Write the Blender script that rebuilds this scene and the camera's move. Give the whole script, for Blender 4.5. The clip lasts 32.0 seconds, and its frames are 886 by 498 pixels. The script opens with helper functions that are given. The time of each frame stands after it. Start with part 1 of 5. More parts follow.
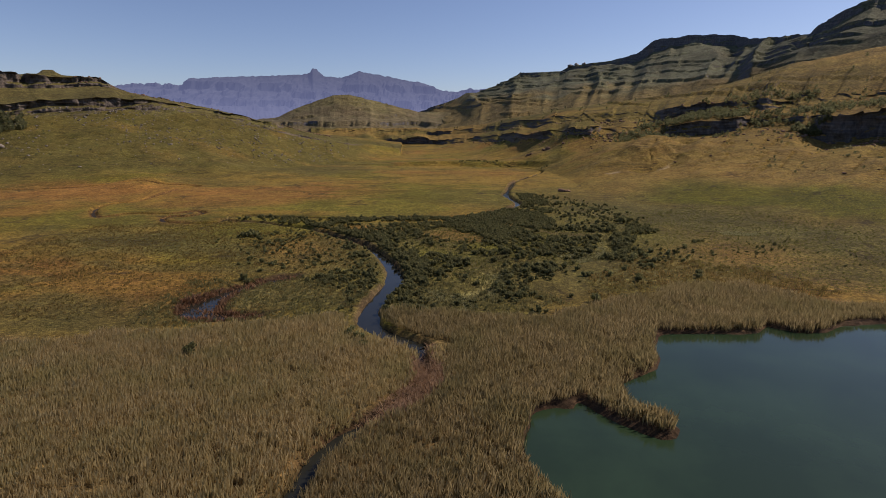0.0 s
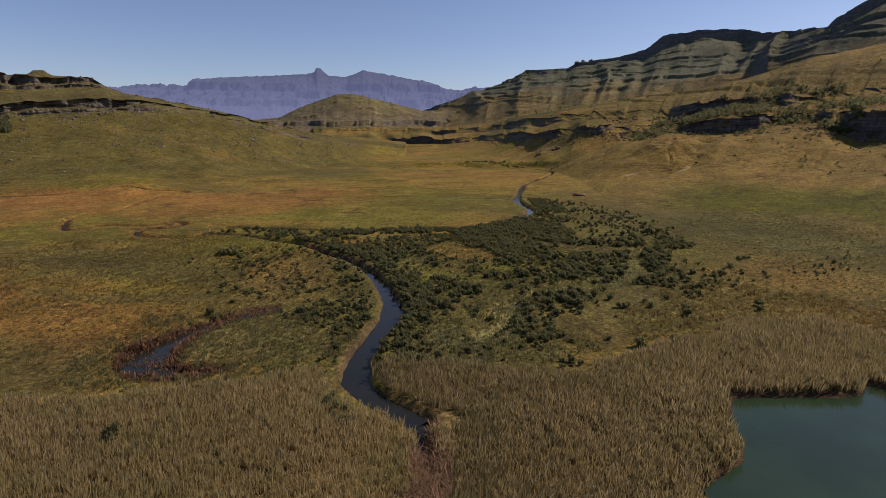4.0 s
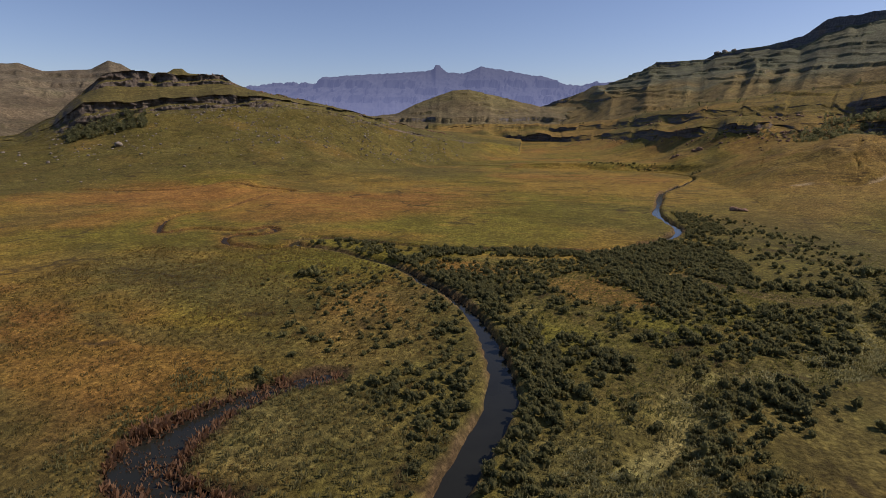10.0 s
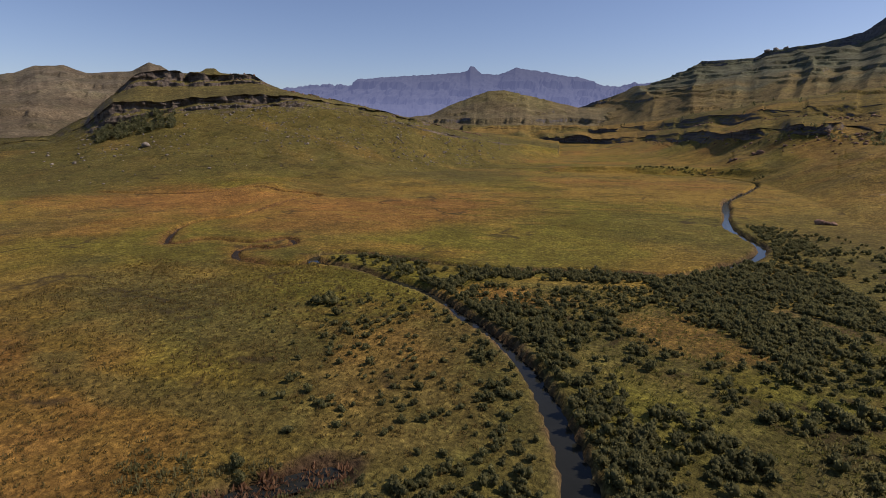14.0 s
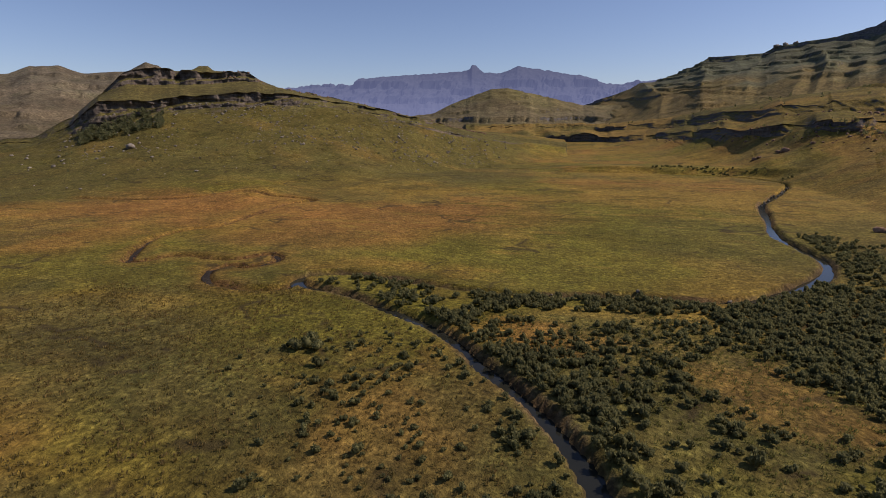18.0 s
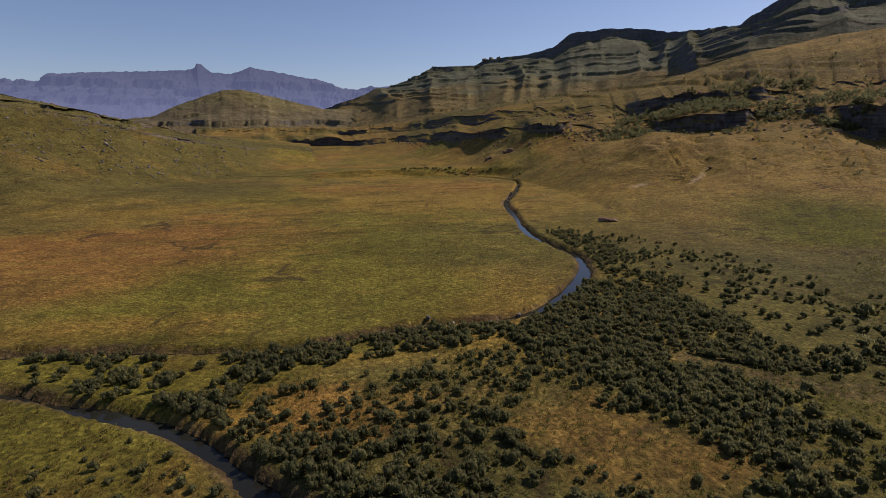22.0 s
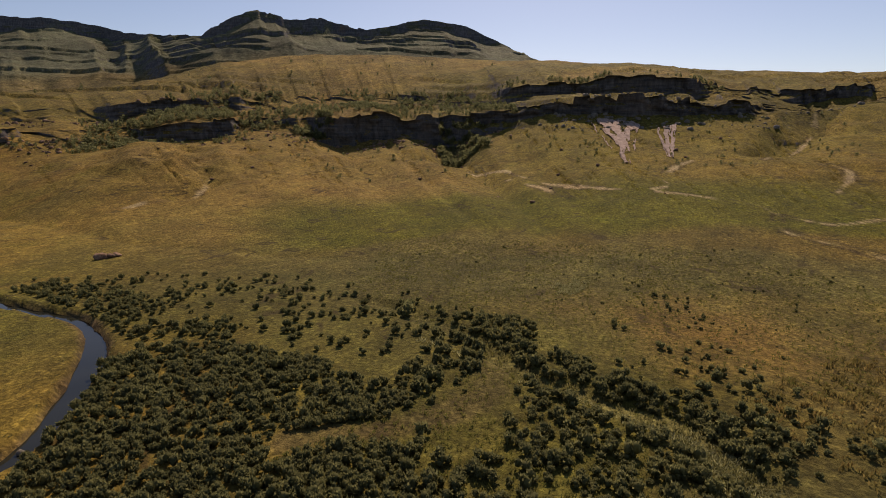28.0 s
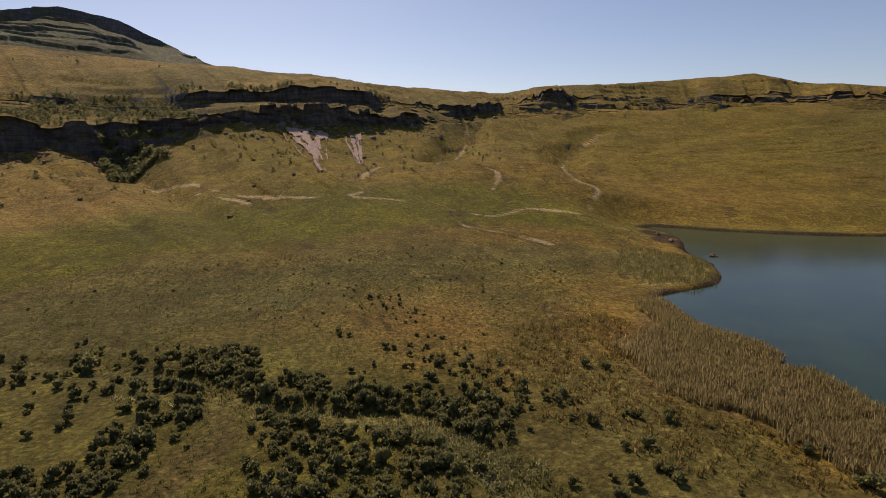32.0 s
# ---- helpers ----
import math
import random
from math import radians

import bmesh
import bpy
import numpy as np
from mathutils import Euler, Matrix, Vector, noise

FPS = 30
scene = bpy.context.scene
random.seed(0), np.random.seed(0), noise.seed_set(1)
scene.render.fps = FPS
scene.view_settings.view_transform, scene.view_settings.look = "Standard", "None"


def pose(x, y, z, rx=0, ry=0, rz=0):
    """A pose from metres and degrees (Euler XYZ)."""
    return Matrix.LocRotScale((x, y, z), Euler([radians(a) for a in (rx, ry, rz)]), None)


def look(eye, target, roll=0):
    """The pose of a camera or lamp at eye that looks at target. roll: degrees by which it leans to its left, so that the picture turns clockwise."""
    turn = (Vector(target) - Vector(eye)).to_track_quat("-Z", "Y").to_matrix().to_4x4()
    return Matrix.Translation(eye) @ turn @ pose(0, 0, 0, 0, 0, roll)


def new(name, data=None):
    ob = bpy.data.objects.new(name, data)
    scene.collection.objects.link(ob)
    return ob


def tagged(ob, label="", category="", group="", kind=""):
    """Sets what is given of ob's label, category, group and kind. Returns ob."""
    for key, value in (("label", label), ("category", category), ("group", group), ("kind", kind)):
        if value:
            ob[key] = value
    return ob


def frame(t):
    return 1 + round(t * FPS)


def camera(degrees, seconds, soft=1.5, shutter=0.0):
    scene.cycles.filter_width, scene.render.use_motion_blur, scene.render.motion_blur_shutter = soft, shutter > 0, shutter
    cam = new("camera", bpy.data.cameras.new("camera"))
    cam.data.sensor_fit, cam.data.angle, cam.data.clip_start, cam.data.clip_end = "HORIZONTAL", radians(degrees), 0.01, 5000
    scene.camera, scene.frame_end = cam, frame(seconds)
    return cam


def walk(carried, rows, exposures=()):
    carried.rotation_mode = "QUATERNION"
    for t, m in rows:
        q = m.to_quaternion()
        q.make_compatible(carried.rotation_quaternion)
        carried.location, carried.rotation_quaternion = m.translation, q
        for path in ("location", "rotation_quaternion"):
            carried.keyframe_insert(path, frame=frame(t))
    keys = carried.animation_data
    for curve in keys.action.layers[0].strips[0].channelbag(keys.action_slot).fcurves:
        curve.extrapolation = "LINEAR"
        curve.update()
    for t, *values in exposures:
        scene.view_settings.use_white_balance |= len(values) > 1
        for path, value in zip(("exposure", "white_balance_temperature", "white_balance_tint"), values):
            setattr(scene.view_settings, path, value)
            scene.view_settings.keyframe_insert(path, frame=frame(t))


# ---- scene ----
# Camera: a drone over the marsh. Rows: seconds, x, y, z, heading (clockwise from +y), pitch, roll.
cam = camera(79.72, 32.0, soft=0.55)
PATH = [
    (0, 0.00, -0.00, 27.45, -0.00, -12.84, 0.27),
    (0.5, -0.11, 2.23, 27.50, 0.00, -12.86, 0.24),
    (1, -0.18, 4.46, 27.55, -0.03, -12.88, 0.21),
    (1.5, -0.19, 6.66, 27.61, -0.15, -12.89, 0.18),
    (2, -0.15, 8.83, 27.67, -0.24, -12.92, 0.12),
    (2.5, -0.11, 11.02, 27.73, -0.33, -12.94, 0.02),
    (3, -0.08, 13.27, 27.80, -0.40, -12.95, -0.07),
    (3.5, -0.05, 15.53, 27.86, -0.49, -12.96, -0.14),
    (5.5, -1.28, 23.48, 28.77, -2.83, -13.11, 0.09),
    (6, -1.43, 25.78, 28.78, -4.91, -13.16, 0.12),
    (6.5, -1.59, 28.09, 28.76, -7.04, -13.24, 0.15),
    (7, -1.81, 30.48, 28.76, -7.52, -13.26, 0.16),
    (7.5, -2.03, 32.86, 28.73, -7.76, -13.30, 0.16),
    (8, -2.29, 35.26, 28.70, -8.04, -13.31, 0.17),
    (8.5, -2.60, 37.59, 28.62, -8.62, -13.33, 0.16),
    (9, -3.01, 39.95, 28.51, -9.56, -13.34, 0.13),
    (9.5, -3.47, 42.31, 28.40, -11.43, -13.35, 0.11),
    (10, -3.98, 44.66, 28.30, -12.58, -13.35, 0.11),
    (10.5, -4.54, 47.00, 28.20, -13.27, -13.35, 0.12),
    (11, -5.16, 49.31, 28.13, -13.85, -13.33, 0.13),
    (11.5, -5.86, 51.59, 28.03, -14.24, -13.32, 0.14),
    (12, -6.62, 53.85, 27.96, -14.66, -13.29, 0.16),
    (12.5, -7.43, 56.08, 27.88, -15.00, -13.28, 0.17),
    (13, -8.25, 58.26, 27.81, -15.40, -13.26, 0.16),
    (13.5, -9.08, 60.38, 27.71, -15.71, -13.24, 0.16),
    (14, -9.92, 62.48, 27.62, -16.09, -13.19, 0.18),
    (14.5, -10.79, 64.54, 27.49, -16.33, -13.19, 0.19),
    (16.5, -13.91, 73.62, 27.07, -17.16, -13.22, -0.03),
    (17, -14.72, 75.78, 27.05, -17.34, -13.24, -0.11),
    (17.5, -15.49, 77.91, 27.03, -17.44, -13.25, -0.17),
    (18, -16.23, 80.03, 27.01, -16.36, -13.26, -0.20),
    (18.5, -16.94, 82.15, 26.98, -13.38, -13.24, -0.22),
    (19, -17.60, 84.31, 26.95, -10.81, -13.23, -0.24),
    (19.5, -18.18, 86.50, 26.92, -9.38, -13.24, -0.26),
    (20, -18.71, 88.72, 26.94, -5.62, -13.22, -0.29),
    (20.5, -19.16, 90.92, 26.94, -1.90, -13.17, -0.34),
    (21, -19.50, 93.13, 26.92, 2.34, -13.12, -0.34),
    (21.5, -19.71, 95.34, 26.89, 5.93, -13.05, -0.34),
    (22, -19.79, 97.56, 26.85, 10.38, -12.98, -0.32),
    (22.5, -19.72, 99.74, 26.81, 13.28, -12.92, -0.31),
    (23, -19.51, 101.85, 26.77, 16.70, -12.85, -0.32),
    (23.5, -19.18, 103.86, 26.73, 19.70, -12.78, -0.34),
    (24, -18.75, 105.77, 26.69, 22.59, -12.73, -0.34),
    (24.5, -18.27, 107.60, 26.65, 25.44, -12.69, -0.31),
    (26.5, -14.99, 113.61, 26.92, 45.07, -12.77, 0.08),
    (27, -14.03, 114.81, 26.93, 50.63, -12.63, 0.07),
    (27.5, -13.08, 115.92, 26.98, 56.14, -12.43, 0.05),
    (28, -12.20, 116.88, 27.03, 61.82, -12.25, 0.02),
    (28.5, -11.46, 117.63, 27.08, 66.95, -12.03, -0.02),
    (29, -10.94, 118.22, 27.09, 72.55, -11.87, -0.09),
    (29.5, -10.61, 118.67, 27.06, 77.97, -11.77, -0.18),
    (30, -10.39, 118.99, 27.06, 82.30, -11.70, -0.26),
    (30.5, -10.25, 119.19, 27.02, 86.82, -11.66, -0.31),
    (31, -10.15, 119.27, 26.97, 90.76, -11.63, -0.31),
    (31.5, -10.04, 119.33, 26.92, 93.06, -11.55, -0.32),
    (32, -9.90, 119.39, 26.89, 93.99, -11.35, -0.33),
]
walk(cam, [(t, pose(x, y, z, 90 + pitch, 0, -head) @ pose(0, 0, 0, 0, 0, roll)) for t, x, y, z, head, pitch, roll in PATH],
     exposures=[(0.0, 0.0, 6500, 24), (17.0, 0.0, 6500, 24), (20.0, -0.04, 6500, 24), (23.0, -0.15, 6550, 24), (26.5, -0.12, 7250, 23), (28.5, 0.05, 7600, 22), (32.0, 0.0, 7400, 22)])

# ---- light ----
SUN_AZ, SUN_EL = 72.0, 44.0
world = bpy.data.worlds.new("sky")
scene.world = world
world.use_nodes = True
wn = world.node_tree.nodes
sky = wn.new("ShaderNodeTexSky")
sky.sky_type = "NISHITA"
sky.sun_disc = False
sky.sun_elevation, sky.sun_rotation = radians(SUN_EL), radians(SUN_AZ)
sky.altitude, sky.air_density, sky.dust_density, sky.ozone_density = 1500, 1.0, 1.7, 3.0
world.node_tree.links.new(sky.outputs[0], wn["Background"].inputs[0])
wn["Background"].inputs[1].default_value = 0.098
sun = new("sun", bpy.data.lights.new("sun", "SUN"))
sun.data.energy, sun.data.angle, sun.data.color = 4.0, radians(0.55), (1.0, 0.90, 0.76)
_s = Vector((math.sin(radians(SUN_AZ)) * math.cos(radians(SUN_EL)), math.cos(radians(SUN_AZ)) * math.cos(radians(SUN_EL)), math.sin(radians(SUN_EL))))
sun.matrix_world = look(_s * 900 + Vector((0, 60, 0)), (0, 60, 0))

# ---- numeric noise ----
def vnoise(x, y, seed=0):
    """Smooth value noise in 0..1 over a unit lattice."""
    x, y = np.asarray(x, float), np.asarray(y, float)
    xi, yi = np.floor(x).astype(np.int64), np.floor(y).astype(np.int64)
    fx, fy = x - xi, y - yi
    fx, fy = fx * fx * (3 - 2 * fx), fy * fy * (3 - 2 * fy)

    def h(a, b):
        n = (a * 374761393 + b * 668265263 + seed * 974634777) & 0x7FFFFFFF
        n = ((n ^ (n >> 13)) * 1274126177) & 0x7FFFFFFF
        return ((n ^ (n >> 16)) & 0xFFFF) / 65535.0
    a, b, c, d = h(xi, yi), h(xi + 1, yi), h(xi, yi + 1), h(xi + 1, yi + 1)
    return (a + (b - a) * fx) * (1 - fy) + (c + (d - c) * fx) * fy


def fbm(x, y, size, octaves=4, seed=0, gain=0.5):
    """Fractal noise, about -1..1, with features of that size in metres."""
    out, amp, tot = 0.0, 1.0, 0.0
    for k in range(octaves):
        out = out + amp * (vnoise(np.asarray(x) / size, np.asarray(y) / size, seed + 7 * k) * 2 - 1)
        tot += amp
        amp *= gain
        size /= 2.03
    return out / tot * 1.6


def smooth(a, b, x):
    t = np.clip((np.asarray(x, float) - a) / (b - a), 0, 1)
    return t * t * (3 - 2 * t)


def seg_dist(x, y, pts):
    """Distance from points to a polyline."""
    best = np.full(np.shape(x), 1e9)
    for (ax, ay), (bx, by) in zip(pts[:-1], pts[1:]):
        dx, dy = bx - ax, by - ay
        t = np.clip(((x - ax) * dx + (y - ay) * dy) / (dx * dx + dy * dy + 1e-9), 0, 1)
        best = np.minimum(best, np.hypot(x - ax - t * dx, y - ay - t * dy))
    return best


def inside(x, y, poly):
    """Whether points lie in a polygon."""
    res = np.zeros(np.shape(x), bool)
    for (ax, ay), (bx, by) in zip(poly, poly[1:] + poly[:1]):
        cut = ((ay > y) != (by > y)) & (x < (bx - ax) * (y - ay) / (by - ay + 1e-12) + ax)
        res ^= cut
    return res


def signed(x, y, poly):
    """Distance to a polygon's edge, negative inside."""
    d = seg_dist(x, y, poly + poly[:1])
    return np.where(inside(x, y, poly), -d, d)


def curve(pts, step=2.6):
    """A polyline made smooth (Catmull-Rom)."""
    p = [pts[0]] + list(pts) + [pts[-1]]
    out = []
    for i in range(1, len(p) - 2):
        a, b, c, d = (np.array(q, float) for q in p[i - 1:i + 3])
        n = max(2, int(np.hypot(*(c - b)[:2]) / step))
        for t in np.linspace(0, 1, n, endpoint=False):
            out.append(tuple(0.5 * (2 * b + (c - a) * t + (2 * a - 5 * b + 4 * c - d) * t * t + (3 * b - a - 3 * c + d) * t ** 3)))
    out.append(tuple(map(float, pts[-1])))
    return out


# ---- plan of the valley floor ----
RIVER = curve([(-90, 412), (-40, 402), (-8, 398), (16, 395), (40, 387), (57, 374), (65, 358), (62, 342), (54, 322), (45, 301), (37, 281), (31, 250), (27.5, 233), (26.5, 222), (28, 210), (28.5, 201), (25, 190), (17, 179), (9, 171), (1, 167.5), (-8, 167.5),
               (-17, 165.5), (-28, 163), (-40, 163.5), (-50, 166), (-60, 167), (-66.5, 164.5), (-67.5, 161), (-63, 158), (-56, 156), (-48, 152), (-36, 145),
               (-27, 135), (-20, 127), (-15, 118), (-11, 107), (-9, 97), (-10, 89), (-11.5, 80), (-11, 74), (-8, 69.5), (-3, 65)])
OUTLET = curve([(-3, 65), (-2, 58), (-1.5, 54), (-4, 50), (-8, 46), (-11, 41), (-12, 34), (-16, 22), (-30, 0)])
LAKE = curve([(160, 36), (156, 43), (146, 40), (132, 42), (118, 48), (104, 50), (90, 56), (85, 63), (80, 74), (75, 75), (67, 75.5), (62, 75.3), (58.5, 74), (55, 71.5), (50.5, 71.5),
              (47.8, 74), (45, 71.3), (38.5, 71), (31.5, 70.8), (29.5, 69), (27.3, 64), (25.8, 59.3), (20.8, 55.8), (20.3, 53), (19.7, 50.3), (22.3, 47.8), (22.8, 46.2), (20.8, 44.8), (17.7, 47.3), (14.7, 52), (13.3, 50.3), (11.7, 50.5), (9.2, 49), (8.6, 46.5), (7.5, 43.5), (8, 39),
              (12, 30), (20, 12), (24, -20), (40, -70), (90, -105), (130, -90), (139, -50), (135, -20), (146, 15), (160, 36)], 3.0)[:-1]
POOL = curve([(-42, 81), (-40.5, 77), (-36, 74), (-32, 74), (-27.5, 76), (-34, 77.5), (-35.5, 83), (-35, 88), (-33, 93), (-28, 96.5), (-30, 98), (-36, 93), (-38, 89), (-41, 84), (-42, 81)])[:-1]
BROOK = curve([(-67, 159), (-67, 156), (-72, 154), (-77, 154.5), (-82, 155.5), (-85.5, 159), (-86.5, 163), (-84.5, 166), (-81.5, 165.5), (-79, 168.5), (-78.5, 172), (-81.5, 175.5), (-84, 174.5), (-87, 170), (-92.6, 169.5), (-98, 170.2), (-103, 168),
               (-104, 163.5), (-107, 162.2), (-110, 165.5), (-116, 174), (-121.5, 185), (-121, 194.5), (-117, 201), (-117.5, 210), (-119.5, 225), (-120.5, 241), (-116.5, 253), (-130, 254), (-150, 250), (-172, 238), (-204, 235)], 1.6)
OLD_CHANNEL = curve([(56, 168), (54, 158), (51, 150), (49, 144), (45, 139), (42, 135), (41, 130), (39, 123), (39, 119), (36, 116), (33, 113), (28, 110.5), (22, 108), (15, 107), (10.5, 103), (9, 96), (4, 87)])
WATER_Z = -0.9
SEE = (-10.0, 60.0)   # the plan's pole for bearings


def bearing(x, y):
    dx, dy = np.asarray(x, float) - SEE[0], np.asarray(y, float) - SEE[1]
    return np.degrees(np.arctan2(dx, dy)), np.hypot(dx, dy)


# Heights of the slopes: (bearing, distance, height) along each line.
EAST = dict(
    foot=[(-6, 640, 0), (0, 520, 0), (7, 400, 0), (14, 312, 0), (22, 200, 0), (30, 165, 0), (38, 148, 0), (46, 130, 0), (54, 112, 0), (66, 98, 0), (80, 104, 0), (90, 125, 0), (96, 152, 0), (103, 161, 0), (122, 166, 0), (140, 176, 0)],
    base=[(-14, 770, 6), (-8.4, 766, 4.2), (-5.2, 762, 3), (0.7, 690, 5), (3.2, 632, 10), (8, 510, 15), (12, 430, 18), (16, 382, 21), (22, 356, 22), (30, 350, 23), (36, 349, 27), (40.2, 340, 24.5), (42.9, 334, 19.5), (45.5, 332, 22.3), (46.6, 331, 23.6), (47.4, 331, 22), (49, 330, 26.2), (51, 327, 22.5), (53.4, 318, 16.5), (55.6, 316, 25), (58, 314, 27), (60, 311, 32), (64, 308, 36), (72, 306, 33.6), (82, 312, 36.5), (90, 345, 42), (100, 385, 46), (115, 412, 52), (140, 420, 50)],
    top=[(-14, 776, 11.5), (-8.4, 772, 8.7), (-6.2, 770, 8), (-5.2, 768, 12), (0.7, 696, 13), (3.2, 638, 15), (8, 516, 20), (12, 436, 24), (16, 388, 27), (22, 361, 27.5), (30, 355, 32), (40, 353, 35.5), (43, 346, 36), (53, 336, 36.5), (57, 323, 38), (60, 316, 39.5), (64, 312, 42.4), (72, 310, 43.7), (82, 316, 41.3), (90, 349, 44), (100, 389, 49), (115, 416, 58), (140, 425, 54)],
    base2=[(-14, 880, 18), (0, 800, 19), (4, 700, 22), (8, 590, 26), (12, 490, 30), (16, 430, 33), (22, 404, 33), (30, 400, 38), (38, 400, 42), (47, 400, 46.4), (54, 388, 44.5), (60, 366, 45.8), (66, 352, 48), (78, 352, 48), (82, 354, 45.7), (86, 362, 44.5), (92, 385, 50), (100, 420, 54), (115, 440, 60), (140, 450, 56)],
    top2=[(-14, 886, 22), (0, 806, 23), (4, 706, 27), (8, 596, 32), (12, 496, 37), (16, 436, 39), (22, 409, 40.5), (30, 405, 45), (38, 405, 49), (47, 405, 52.2), (54, 394, 50), (60, 372, 51.3), (64, 360, 54), (68, 357, 58), (77, 357, 57), (82, 359, 53.6), (86, 368, 51), (92, 392, 53), (98, 424, 66), (101, 430, 60), (115, 446, 61), (140, 460, 57)],
    crest=[(-14, 980, 26), (0, 900, 26), (5, 800, 33), (9, 690, 41), (14, 600, 49), (21, 560, 57), (28, 560, 64), (32, 560, 74), (36, 560, 86), (42, 560, 96), (52, 555, 99), (58, 545, 96), (62, 525, 91), (67, 520, 90.5), (71, 520, 87.6), (76, 520, 85), (80, 520, 79.5), (88, 520, 75.6), (94, 520, 72.5), (99, 520, 78), (108, 520, 80.5), (118, 520, 84), (121, 520, 76.5), (128, 520, 67.5), (140, 520, 58)],
    back=[(-14, 1150, 20), (5, 960, 30), (14, 780, 45), (31, 760, 70), (45, 640, 84), (62, 640, 82), (76, 700, 80), (100, 700, 68), (140, 700, 40)])
MESA = dict(
    foot=[(-75, 330, 0), (-55.5, 283, 0), (-47.4, 257, 0), (-37.7, 243, 0), (-26.4, 255, 0), (-17.2, 325, 0), (-8.3, 400, 0), (-4, 480, 0)],
    base=[(-75, 450, 7), (-60, 425, 9), (-52, 395, 15), (-49, 384, 20.7), (-46.7, 381, 26), (-43.4, 379, 33.4), (-40.5, 379, 35), (-33, 380, 38.4), (-28, 382, 36.8), (-23, 386, 32), (-18, 392, 24.6), (-12, 425, 15.5), (-4, 520, 6)],
    top=[(-75, 455, 8), (-60, 430, 10), (-52, 402, 17), (-49, 392, 27), (-46.8, 388, 40), (-43.7, 387, 41.7), (-37, 387, 44.8), (-33, 388, 46), (-30.5, 389, 45.4), (-25, 393, 40), (-20, 397, 32.8), (-15, 412, 23.5), (-8, 470, 11), (-4, 530, 6.5)],
    base2=[(-75, 480, 9), (-52, 430, 18), (-49, 428, 31), (-47, 434, 45), (-44.7, 438, 52), (-41.7, 440, 52.8), (-38.8, 440, 54.7), (-35, 441, 57), (-33.7, 442, 56), (-30, 445, 50), (-25, 447, 42.6), (-20, 450, 33.2), (-15, 460, 23.8), (-4, 560, 7)],
    top2=[(-75, 490, 9), (-52, 440, 18.5), (-49, 437, 32), (-47, 442, 48), (-44.9, 446, 60), (-44.4, 447, 62), (-41.6, 449, 65), (-40, 449, 63.5), (-36.7, 449, 65), (-35, 449, 64), (-33.9, 449, 59.6), (-31.6, 452, 53.6), (-28, 454, 48.4), (-25, 455, 43.4), (-20, 458, 33.6), (-16.7, 462, 25), (-10.7, 490, 16), (-4, 570, 7.5)],
    crest=[(-75, 520, 8), (-52, 480, 17), (-49, 475, 30), (-47, 478, 45), (-44.7, 480, 61), (-42, 482, 66), (-39.6, 482, 67), (-39, 482, 71), (-38.2, 482, 71), (-37.7, 482, 67), (-35, 482, 64), (-30, 484, 50), (-20, 490, 32), (-10, 520, 14), (-4, 590, 7)],
    back=[(-75, 560, -3), (-4, 700, -3)])


RAVINES = [([(352, 78), (322, 82), (290, 85), (234, 101)], 7.0, 17), ([(262, 252), (236, 243), (205, 236)], 6.0, 16), ([(150, 335), (140, 316), (121, 288), (106, 282)], 4.0, 12), ([(327, -6), (298, 15), (271, 33), (230, 48)], 3.5, 13)]


def river_half(x, y):
    """Half the width of the river's water: it widens towards the reeds."""
    y = np.asarray(y, float)
    return 0.95 + 0.5 * smooth(112, 84, y) - 0.25 * smooth(150, 166, y) * smooth(176, 170, y) + 0.25 * smooth(172, 182, y) * smooth(250, 200, y) + 0.35 * fbm(x, y, 9, 2, 71) * 0.5


def line_at(line, az):
    a = np.array(line, float)
    return np.interp(az, a[:, 0], a[:, 1]), np.interp(az, a[:, 0], a[:, 2])


def apron(kit, az, r):
    """The grassy slope below the lowest rock band."""
    rf, zf = line_at(kit["foot"], az)
    rb, zb = line_at(kit["base"], az)
    t = np.clip((r - rf) / (rb - rf), 0, 1)
    return zb * (0.5 * t + 0.5 * t * t)


def ridged_lines(x, y):
    """Narrow gullies that run down the aprons."""
    az, r = bearing(x, y)
    v = np.abs(fbm(az * 4.2 + 0.02 * r, r * 0.012, 1.0, 3, 37))
    return smooth(0.10, 0.0, v) * smooth(-0.3, 0.3, fbm(az * 4, r * 0.01, 3.0, 2, 38))


